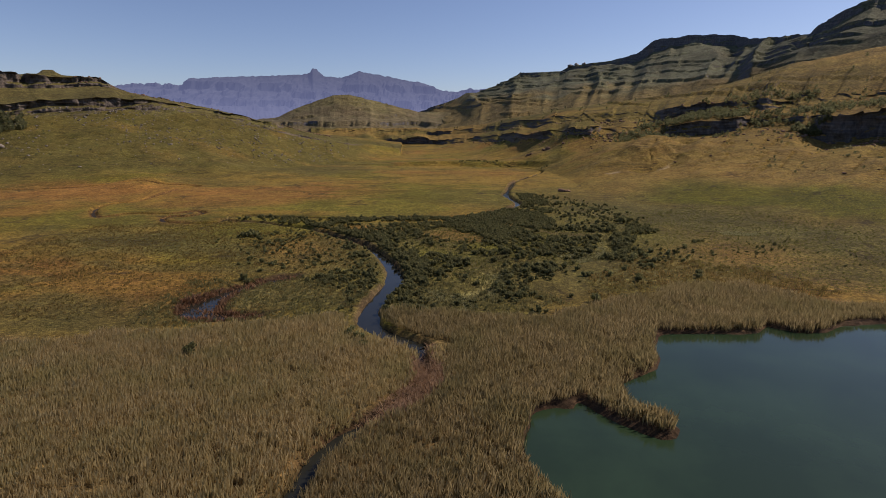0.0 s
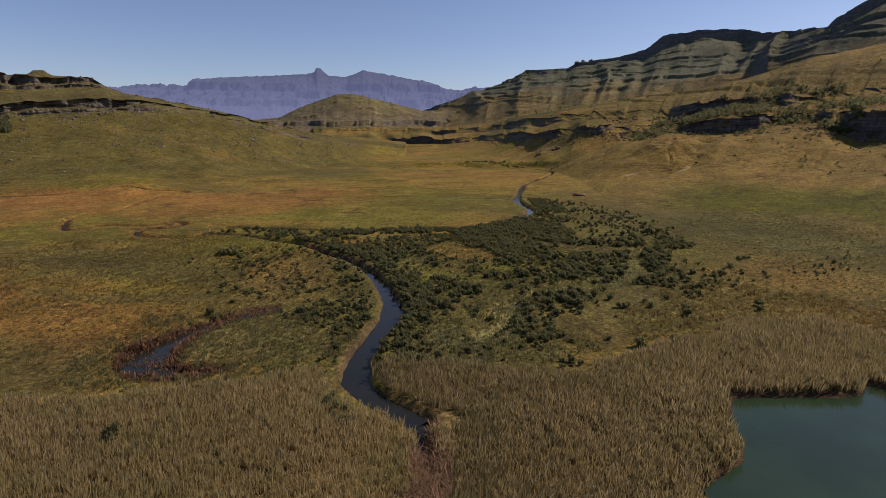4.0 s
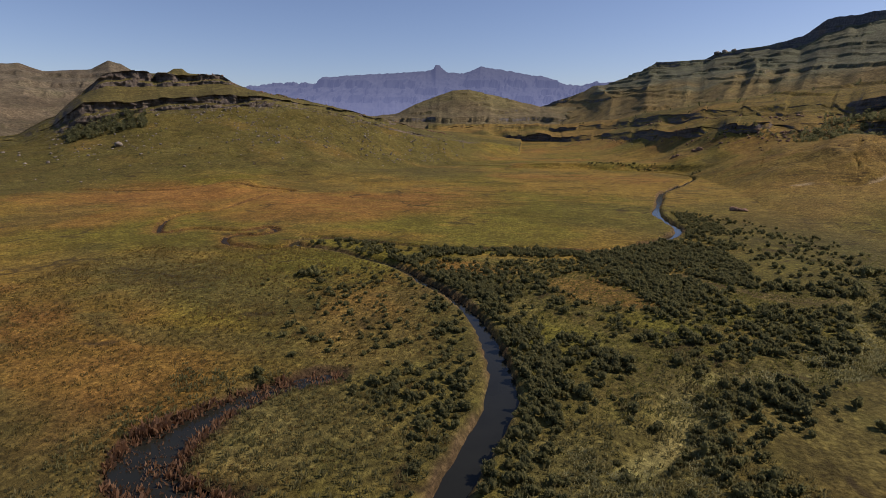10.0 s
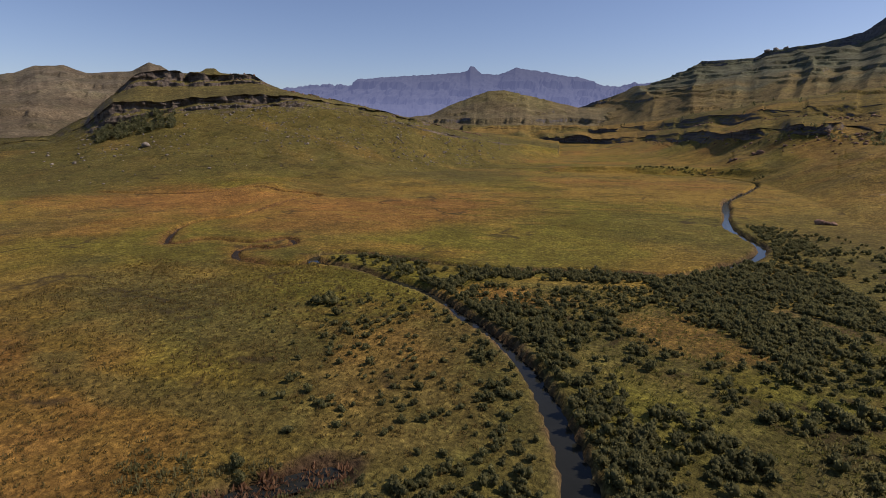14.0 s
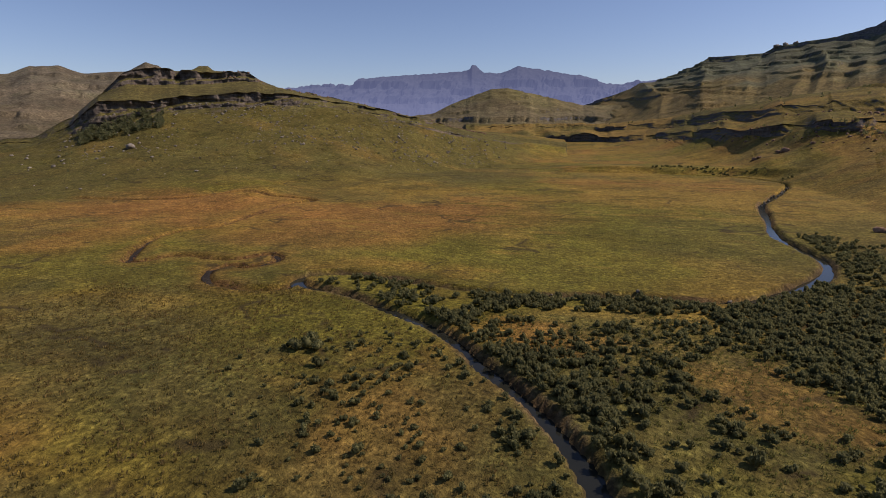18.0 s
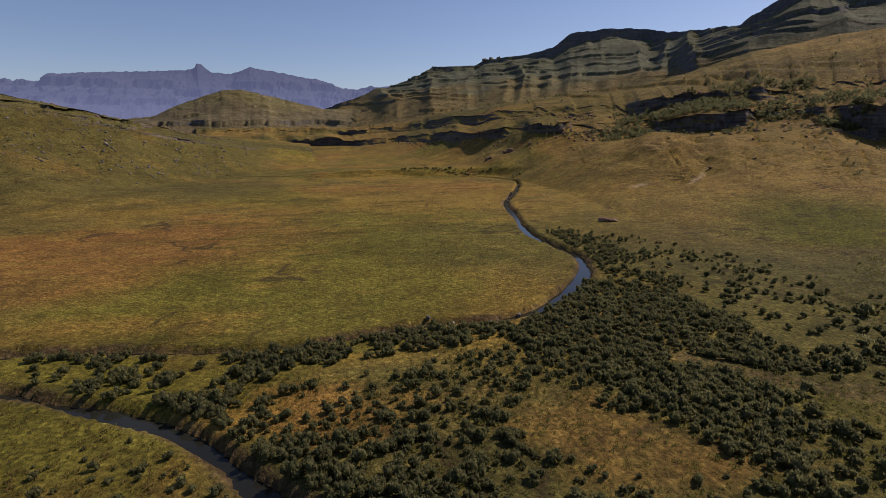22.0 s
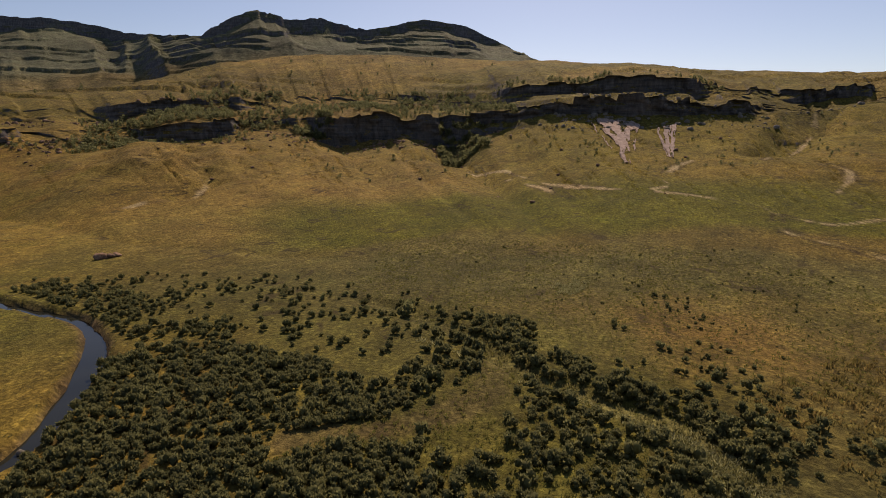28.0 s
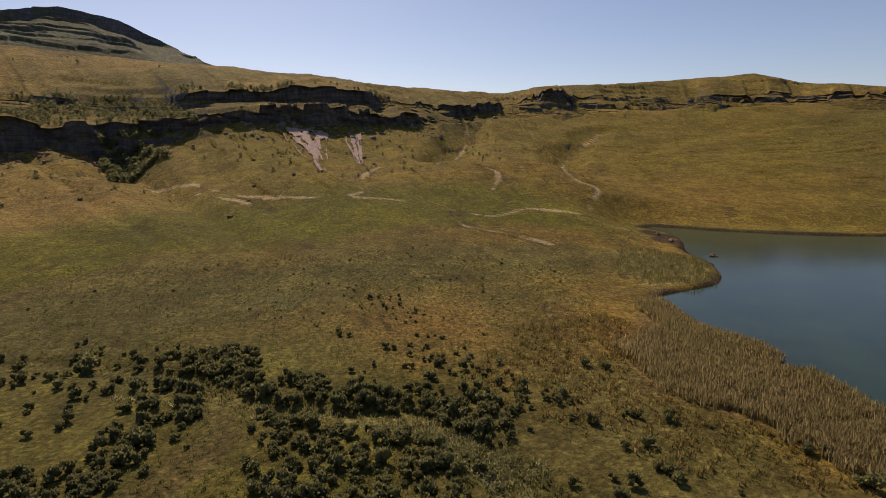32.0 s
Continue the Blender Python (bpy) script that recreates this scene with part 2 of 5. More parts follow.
def terrain(x, y, fine=True):
    """Height of the valley floor and the slopes that rise from it."""
    x, y = np.asarray(x, float), np.asarray(y, float)
    az, r = bearing(x, y)
    e = np.where((az > -14) & (az < 140), apron(EAST, az, r), 0) * smooth(-14, -4, az) * smooth(150, 140, az)
    m = np.where((az > -75) & (az < -4), apron(MESA, az, r), 0) * smooth(-85, -75, az)
    z = np.maximum(e, m)
    for cx, cy, rr, hh in ((126, 322, 30, 9.0), (84, 412, 30, 3.5), (188, 262, 26, 3.5), (205, 60, 34, 4.0), (-150, 262, 24, 3.0), (-118, 318, 30, 3.5)):
        z = z + hh * np.exp(-((x - cx) ** 2 + (y - cy) ** 2) / (rr * rr)) * (1 + 0.3 * fbm(x, y, 16, 3, 29))
    z = z + 3.2 * smooth(0, 9, y - 392 + 0.006 * (x - 10) ** 2 * smooth(30, 70, x)) * smooth(470, 410, y) * smooth(-60, -5, x) * smooth(84, 66, x)
    for line, deep, half in RAVINES:
        z = z - deep * smooth(half, 0, seg_dist(x, y, line) + 2.5 * fbm(x, y, 14, 3, 27)) * smooth(2, 9, z)
    gul = ridged_lines(x, y)
    z = z - gul * smooth(4, 14, z) * 1.6
    z = z + fbm(x, y, 45, 4, 3) * (0.35 + 0.06 * z) * smooth(4900, 600, r)
    if fine:
        near = (x > -212) & (x < 200) & (y > -120) & (y < 440)
        zz, xx, yy = z[near], x[near], y[near]
        wob = fbm(xx, yy, 7, 3, 11)
        w = river_half(xx, yy)
        d = seg_dist(xx, yy, RIVER) + wob * 0.45
        zz = zz - 1.7 * smooth(w + 0.55, w - 0.4, d) + 0.08 * smooth(w + 3.0, w + 1.2, d)
        d = seg_dist(xx, yy, OUTLET) + wob * 0.4
        zz = zz - 1.5 * smooth(1.5, 0.5, d) * (1 - 0.72 * smooth(45, 48, yy) * smooth(60, 56, yy))
        d = seg_dist(xx, yy, BROOK) + wob * 0.4
        zz = zz - 1.2 * smooth(1.35, 0.55, d)
        d = seg_dist(xx, yy, OLD_CHANNEL) + wob * 0.8
        zz = zz - 0.7 * smooth(3.2, 0.8, d)
        d = signed(xx, yy, LAKE) + wob * 0.7
        flat = smooth(24, 2, d)
        zz = zz * (1 - flat) + flat * (-0.35)
        zz = zz - 2.2 * smooth(1.0, -2.5, d)
        d = signed(xx, yy, POOL) + wob * 0.7
        zz = zz - 1.2 * smooth(0.8, -0.8, d)
        z = z.copy()
        z[near] = zz
    return z

# ---- materials ----
class Graph:
    """A node material in the making."""
    def __init__(self, name):
        self.m = bpy.data.materials.new(name)
        self.m.use_nodes = True
        self.t = self.m.node_tree
        self.bsdf = self.t.nodes["Principled BSDF"]

    def node(self, kind, **props):
        n = self.t.nodes.new(kind)
        for key, value in props.items():
            if key == "blend":
                n.blend_type = value
            elif key == "op":
                n.operation = value
            elif key == "dtype":
                n.data_type = value
            elif key == "attr":
                n.attribute_name = value
        return n

    def put(self, a, b):
        self.t.links.new(a, b)

    def coords(self, scale):
        g = self.node("ShaderNodeNewGeometry")
        mp = self.node("ShaderNodeMapping")
        mp.inputs["Scale"].default_value = scale
        self.put(g.outputs["Position"], mp.inputs["Vector"])
        return mp.outputs[0]

    def noise(self, scale, detail=4, rough=0.6, stretch=(1, 1, 1)):
        n = self.node("ShaderNodeTexNoise")
        n.inputs["Scale"].default_value, n.inputs["Detail"].default_value, n.inputs["Roughness"].default_value = scale, detail, rough
        self.put(self.coords(stretch), n.inputs["Vector"])
        return n.outputs["Fac"]

    def ramp(self, fac, lo, hi, a=0.0, b=1.0):
        r = self.node("ShaderNodeMapRange")
        r.inputs["From Min"].default_value, r.inputs["From Max"].default_value = lo, hi
        r.inputs["To Min"].default_value, r.inputs["To Max"].default_value = a, b
        self.put(fac, r.inputs["Value"])
        return r.outputs[0]

    def mix(self, fac, a, b, blend="MIX"):
        n = self.node("ShaderNodeMix", dtype="RGBA", blend=blend)
        for slot, v in ((0, fac), (6, a), (7, b)):
            if isinstance(v, (int, float)):
                n.inputs[slot].default_value = v
            elif isinstance(v, tuple):
                n.inputs[slot].default_value = (*v, 1)
            else:
                self.put(v, n.inputs[slot])
        return n.outputs[2]

    def gray(self, v):
        n = self.node("ShaderNodeCombineColor")
        for k in range(3):
            self.put(v, n.inputs[k])
        return n.outputs[0]

    def math(self, op, a, b):
        n = self.node("ShaderNodeMath", op=op)
        for slot, v in ((0, a), (1, b)):
            if isinstance(v, (int, float)):
                n.inputs[slot].default_value = v
            else:
                self.put(v, n.inputs[slot])
        return n.outputs[0]

    def bump(self, height, strength, dist):
        n = self.node("ShaderNodeBump")
        n.inputs["Strength"].default_value, n.inputs["Distance"].default_value = strength, dist
        self.put(height, n.inputs["Height"])
        self.put(n.outputs[0], self.bsdf.inputs["Normal"])

    def done(self, colour, rough=0.9, spec=0.2):
        if isinstance(colour, tuple):
            self.bsdf.inputs["Base Color"].default_value = (*colour, 1)
        else:
            self.put(colour, self.bsdf.inputs["Base Color"])
        self.bsdf.inputs["Roughness"].default_value = rough
        self.bsdf.inputs["Specular IOR Level"].default_value = spec
        return self.m


def land_material(name, fine, steep=(0.62, 0.82), rock_a=(0.075, 0.066, 0.058), rock_b=(0.19, 0.165, 0.135), bump=0.5, tuft_gap=0.3):
    """Grass of the vertex tint, giving way to bedded sandstone where the land is steep. fine: size of the tufts in metres."""
    g = Graph(name)
    tint = g.node("ShaderNodeAttribute", attr="tint").outputs["Color"]
    n1 = g.noise(1.0 / fine, 5, 0.68)
    n2 = g.noise(0.16 / fine, 4, 0.6)
    n3 = g.noise(0.035 / fine, 3, 0.5)
    col = g.mix(1.0, tint, g.gray(g.ramp(n1, 0.30, 0.70, 0.50, 1.50)), "MULTIPLY")
    col = g.mix(1.0, col, g.gray(g.ramp(n2, 0.3, 0.72, 0.80, 1.20)), "MULTIPLY")
    col = g.mix(g.ramp(n3, 0.45, 0.75, 0.0, 0.2), col, g.mix(1.0, col, (1.2, 0.86, 0.75), "MULTIPLY"))
    green = g.noise(0.09 / fine, 4, 0.6, (1, 1, 0.5))
    col = g.mix(g.ramp(green, 0.5, 0.72, 0.0, 0.28), col, g.mix(1.0, col, (0.72, 0.98, 0.7), "MULTIPLY"))
    clumps = g.noise(0.42 / fine, 3, 0.7)
    col = g.mix(g.ramp(clumps, 0.60, 0.67, 0.0, 0.26), col, g.mix(1.0, col, (0.42, 0.48, 0.42), "MULTIPLY"))
    # tussocks: cells of their own shade with dark gaps
    for size, lo, hi, gap in ((fine * 1.5, 1 - tuft_gap, 1 + tuft_gap, 1 - tuft_gap), (fine * 6.5, 0.88, 1.12, 0.92)):
        cell = g.node("ShaderNodeTexVoronoi")
        cell.inputs["Scale"].default_value = 1.0 / size
        cell.inputs["Detail"].default_value = 1.0
        g.put(g.coords((1, 1, 1)), cell.inputs["Vector"])
        shade = g.node("ShaderNodeSeparateColor")
        g.put(cell.outputs["Color"], shade.inputs[0])
        col = g.mix(1.0, col, g.gray(g.ramp(shade.outputs[0], 0, 1, lo, hi)), "MULTIPLY")
        col = g.mix(1.0, col, g.gray(g.ramp(cell.outputs["Distance"], 0.3, 0.75, 1.12, gap)), "MULTIPLY")
    # creases of bare soil along the contours
    crease = g.noise(1.0, 3, 0.55, (0.03, 0.03, 0.42))
    line = g.ramp(g.math("ABSOLUTE", g.math("SUBTRACT", crease, 0.5), 0.0), 0.004, 0.016, 1.0, 0.0)
    line = g.math("MULTIPLY", line, g.ramp(g.noise(0.05, 4, 0.7), 0.52, 0.58))
    col = g.mix(g.math("MULTIPLY", line, 0.75), col, (0.045, 0.032, 0.014))
    straw = g.ramp(g.noise(0.22 / fine, 5, 0.75), 0.60, 0.72, 0.0, 0.35)
    col = g.mix(straw, col, g.mix(1.0, col, (1.75, 1.55, 1.5), "MULTIPLY"))
    geo = g.node("ShaderNodeNewGeometry")
    sep = g.node("ShaderNodeSeparateXYZ")
    g.put(geo.outputs["Normal"], sep.inputs[0])
    nz = g.math("ADD", sep.outputs[2], g.ramp(g.noise(0.4 / fine, 4, 0.65), 0.3, 0.7, -0.14, 0.14))
    beds = g.noise(0.35, 5, 0.7, (0.12, 0.12, 1.6))
    cracks = g.noise(0.5, 5, 0.7, (1, 1, 0.22))
    rock = g.mix(g.ramp(beds, 0.35, 0.68), rock_a, rock_b)
    rock = g.mix(1.0, rock, g.gray(g.ramp(cracks, 0.3, 0.7, 0.45, 1.3)), "MULTIPLY")
    rock = g.mix(g.ramp(g.noise(0.08, 3), 0.55, 0.75, 0, 0.5), rock, (0.22, 0.155, 0.105))
    col = g.mix(g.ramp(nz, steep[0], steep[1], 1.0, 0.0), col, rock)
    g.bump(g.math("ADD", n1, g.math("MULTIPLY", beds, 0.6)), bump, fine * 0.9)
    return g.done(col, 0.95, 0.12)


MAT_GROUND = land_material("marsh_grass", 0.55, (0.45, 0.72), (0.035, 0.026, 0.017), (0.08, 0.06, 0.04), 0.9)
MAT_HILL = land_material("hill_grass_and_sandstone", 1.1, (0.62, 0.82), (0.065, 0.055, 0.047), (0.20, 0.165, 0.125), 0.9)
MAT_SCARP = land_material("escarpment_grass_and_sandstone", 1.1, (0.62, 0.82), (0.06, 0.057, 0.057), (0.165, 0.145, 0.125), 0.9)
MAT_PEAK = land_material("mountain_grass_and_sandstone", 2.6, (0.42, 0.66), (0.075, 0.08, 0.092), (0.17, 0.165, 0.16), 0.8, 0.14)


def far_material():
    """A far range behind kilometres of air, whose blue haze is painted in as emission."""
    g = Graph("range_haze_glow")
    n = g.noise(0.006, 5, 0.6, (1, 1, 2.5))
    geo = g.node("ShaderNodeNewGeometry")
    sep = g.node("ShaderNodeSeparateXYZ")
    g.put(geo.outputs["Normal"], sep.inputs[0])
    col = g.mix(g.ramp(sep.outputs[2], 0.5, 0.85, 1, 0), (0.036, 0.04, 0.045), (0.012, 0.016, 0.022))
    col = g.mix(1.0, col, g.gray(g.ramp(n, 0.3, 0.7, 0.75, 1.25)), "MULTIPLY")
    # haze painted as blue glow, strongest at the foot and weaker towards the crest
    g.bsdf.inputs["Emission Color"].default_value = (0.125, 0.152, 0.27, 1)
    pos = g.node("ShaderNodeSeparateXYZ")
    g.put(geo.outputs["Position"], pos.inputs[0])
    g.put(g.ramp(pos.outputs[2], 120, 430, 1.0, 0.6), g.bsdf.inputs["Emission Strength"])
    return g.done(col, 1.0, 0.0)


def water_material(name, base, rough, wave):
    g = Graph(name)
    n = g.noise(1.3, 3, 0.5)
    g.bump(n, wave, 0.05)
    murk = g.mix(g.ramp(g.noise(0.09, 4), 0.4, 0.7), base, tuple(c * 1.5 for c in base))
    m = g.done(murk, rough, 0.5 if wave < 0.08 else 0.3)
    g.bsdf.inputs["IOR"].default_value = 1.33
    return m


def leaf_material(name, a, b, c, rough=0.75, objects=True):
    """Foliage: differs leaf by leaf and bush by bush."""
    g = Graph(name)
    geo = g.node("ShaderNodeNewGeometry")
    col = g.mix(geo.outputs["Random Per Island"], a, b)
    n = g.noise(0.12, 3)
    col = g.mix(g.ramp(n, 0.42, 0.68, 0, 0.75), col, c)
    if objects:
        rnd = g.node("ShaderNodeObjectInfo").outputs["Random"]
        col = g.mix(1.0, col, g.gray(g.ramp(rnd, 0, 1, 0.7, 1.35)), "MULTIPLY")
    m = g.done(col, rough, 0.08)
    thin = g.node("ShaderNodeBsdfTranslucent")
    both = g.node("ShaderNodeMixShader")
    both.inputs[0].default_value = 0.6
    g.put(col, thin.inputs["Color"])
    g.put(g.bsdf.outputs[0], both.inputs[1])
    g.put(thin.outputs[0], both.inputs[2])
    g.put(both.outputs[0], g.t.nodes["Material Output"].inputs["Surface"])
    return m


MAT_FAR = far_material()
MAT_LAKE = water_material("lake_water", (0.018, 0.034, 0.015), 0.12, 0.05)
MAT_RIVER = water_material("river_water", (0.016, 0.017, 0.013), 0.08, 0.10)
MAT_LEAF = leaf_material("bush_leaves", (0.092, 0.098, 0.04), (0.28, 0.267, 0.11), (0.155, 0.153, 0.068))
MAT_THICKET = leaf_material("thicket_leaves", (0.09, 0.096, 0.039), (0.25, 0.238, 0.098), (0.138, 0.136, 0.06), objects=False)
MAT_WOOD = leaf_material("bush_wood", (0.05, 0.038, 0.025), (0.08, 0.06, 0.04), (0.06, 0.05, 0.04), 0.9)
MAT_REED = leaf_material("dry_reeds", (0.285, 0.21, 0.085), (0.53, 0.425, 0.21), (0.33, 0.285, 0.115), 0.8, False)
MAT_REED_EAST = leaf_material("brown_reeds", (0.19, 0.146, 0.06), (0.41, 0.325, 0.16), (0.24, 0.205, 0.084), 0.8, False)
MAT_REED_GREEN = leaf_material("green_reeds", (0.135, 0.122, 0.045), (0.27, 0.235, 0.10), (0.165, 0.165, 0.062), 0.8, False)
MAT_REED_RED = leaf_material("dead_reeds", (0.27, 0.165, 0.09), (0.50, 0.36, 0.225), (0.33, 0.21, 0.115), 0.8, False)
MAT_POOL_SEDGE = leaf_material("pool_sedge", (0.16, 0.082, 0.04), (0.37, 0.225, 0.125), (0.21, 0.115, 0.058), 0.8, False)
MAT_SEDGE = leaf_material("sedge_tufts", (0.135, 0.105, 0.03), (0.31, 0.21, 0.08), (0.165, 0.145, 0.045), 0.85, False)
MAT_LODGED = leaf_material("lodged_grass", (0.20, 0.195, 0.085), (0.46, 0.44, 0.23), (0.30, 0.29, 0.13), 0.85, False)
MAT_GREEN_GRASS = leaf_material("green_grass", (0.105, 0.108, 0.026), (0.225, 0.212, 0.07), (0.142, 0.142, 0.037), 0.85, False)
MAT_PINE = leaf_material("slope_trees", (0.10, 0.108, 0.046), (0.25, 0.25, 0.115), (0.165, 0.172, 0.088), 0.8, False)


def stone_material(name, a, b):
    g = Graph(name)
    rnd = g.node("ShaderNodeObjectInfo").outputs["Random"]
    col = g.mix(g.ramp(g.noise(0.9, 5, 0.7), 0.3, 0.7), a, b)
    col = g.mix(1.0, col, g.gray(g.ramp(rnd, 0, 1, 0.65, 1.3)), "MULTIPLY")
    col = g.mix(g.ramp(g.noise(2.2, 4), 0.6, 0.75, 0, 0.6), col, (0.08, 0.08, 0.06))
    g.bump(g.noise(1.6, 6, 0.7), 0.7, 0.4)
    return g.done(col, 0.92, 0.2)


MAT_STONE = stone_material("sandstone_boulder", (0.13, 0.11, 0.085), (0.30, 0.265, 0.215))
MAT_RUST_STONE = stone_material("iron_stained_rock", (0.12, 0.07, 0.045), (0.27, 0.17, 0.11))
MAT_SCREE = stone_material("pale_pink_scree", (0.22, 0.15, 0.115), (0.44, 0.335, 0.275))
MAT_MUD = stone_material("wet_mud", (0.014, 0.011, 0.008), (0.04, 0.03, 0.02))
MAT_TRACK = stone_material("bare_pale_earth", (0.17, 0.135, 0.06), (0.30, 0.245, 0.125))


# ---- mesh helpers ----
def mesh_object(name, co, faces, mat, smooth_shade=False, parent=None, label=""):
    """A mesh from arrays of points and of equal-sized faces."""
    co, faces = np.asarray(co, float), np.asarray(faces, np.int32)
    k = faces.shape[1]
    me = bpy.data.meshes.new(name)
    me.vertices.add(len(co))
    me.vertices.foreach_set("co", co.ravel())
    me.loops.add(faces.size)
    me.loops.foreach_set("vertex_index", faces.ravel())
    me.polygons.add(len(faces))
    me.polygons.foreach_set("loop_start", np.arange(0, faces.size, k, dtype=np.int32))
    me.update(calc_edges=True)
    if smooth_shade:
        me.polygons.foreach_set("use_smooth", np.ones(len(faces), bool))
    me.materials.append(mat)
    ob = new(name, me)
    if parent:
        ob.parent = parent
    if label:
        tagged(ob, label)
    return ob


def sheet(name, X, Y, Z, mat, tint=None, parent=None, label="", rounded=True):
    """A mesh from a grid of points, with a vertex tint."""
    n, k = X.shape
    i = np.arange(n * k).reshape(n, k)
    quads = np.stack([i[:-1, :-1], i[:-1, 1:], i[1:, 1:], i[1:, :-1]], -1).reshape(-1, 4)
    ob = mesh_object(name, np.stack([X, Y, Z], -1).reshape(-1, 3), quads, mat, rounded, parent, label)
    if tint is not None:
        at = ob.data.color_attributes.new("tint", "FLOAT_COLOR", "POINT")
        at.data.foreach_set("color", np.concatenate([tint.reshape(-1, 3), np.ones((n * k, 1))], 1).astype(np.float32).ravel())
    return ob


def thing(name, at=(0, 0, 0)):
    ob = new(name)
    ob.location = at
    ob.empty_display_size = 0.3
    return ob


def spread(a, b, step, far_a, far_b, grow=1.06):
    """Coordinates, even between a and b and wider apart outside, out to far_a and far_b."""
    mid = list(np.arange(a, b, step))
    out, s, v = [], step, mid[-1]
    while v < far_b:
        s *= grow
        v += s
        out.append(min(v, far_b))
    low, s, v = [], step, a
    while v > far_a:
        s *= grow
        v -= s
        low.append(max(v, far_a))
    return np.array(low[::-1] + mid + out)


# ---- colours of the land ----
GOLD, GREEN, RUST, OLIVE = np.array((0.192, 0.135, 0.026)), np.array((0.124, 0.115, 0.017)), np.array((0.225, 0.120, 0.031)), np.array((0.094, 0.087, 0.025))
TAN, PALE_GREEN, ORANGE, MUD = np.array((0.17, 0.12, 0.05)), np.array((0.195, 0.185, 0.066)), np.array((0.24, 0.138, 0.032)), np.array((0.05, 0.032, 0.02))
HILL_OLIVE, HILL_GOLD = np.array((0.096, 0.086, 0.022)), np.array((0.195, 0.136, 0.034))
SUNBLEACHED = np.array((1.20, 1.13, 1.10))   # late-season grass, drier than the pigments above
REED_W = [(-110, 58), (-46, 67), (-32, 70), (-17, 74), (-13, 71), (-9, 67), (-3.5, 62), (-2.4, 55), (-5.4, 48), (-11, 41.5), (-13, 30), (-18, -20), (-110, -20)]
REED_E = [(-1, 64), (-6, 70), (-8, 76), (-2, 79), (6, 76), (13, 74), (20, 77), (27, 82), (36, 86), (42, 92), (50, 94), (60, 86), (74, 78), (80, 73), (60, 60), (20, 30), (10, 10), (-15, 10), (-10.5, 40), (-3.2, 50), (-3, 58)]
REED_P = [(113, 70), (94, 76), (84, 72), (88, 58), (93, 53.5), (108, 52), (119, 60)]
TRACKS = [curve(p) for p in (
    [(212, 130), (201, 134), (188, 135), (178, 137), (168, 133), (160, 137)], [(197, 232), (191, 202), (181, 189), (169, 173), (161, 159), (158, 142)], [(176, 190), (168, 180), (160, 170), (152, 168)],
    [(203, 89), (199, 84), (191, 84), (174, 89)], [(327, -6), (298, 15), (271, 33), (230, 48), (194, 55), (185, 48), (173, 53), (160, 60)], [(158, 142), (158, 112), (148, 105), (142, 94), (151, 81), (151, 66), (143, 53)],
    [(320, 82), (290, 85), (234, 101), (214, 106)], [(128, 296), (121, 288), (106, 282), (87, 283)], [(225, 243), (198, 239), (197, 219)], [(148, 105), (132, 104), (124, 92), (116, 84)])]


def patch(x, y, cx, cy, rx, ry, turn=0.0, soft=0.5):
    """1 inside a rough ellipse, 0 outside."""
    a = radians(turn)
    dx, dy = x - cx, y - cy
    u, v = (dx * math.cos(a) + dy * math.sin(a)) / rx, (-dx * math.sin(a) + dy * math.cos(a)) / ry
    return smooth(1 + soft, 1 - soft, np.hypot(u, v) + fbm(x, y, min(rx, ry) * 0.7, 4, 5) * 0.45)


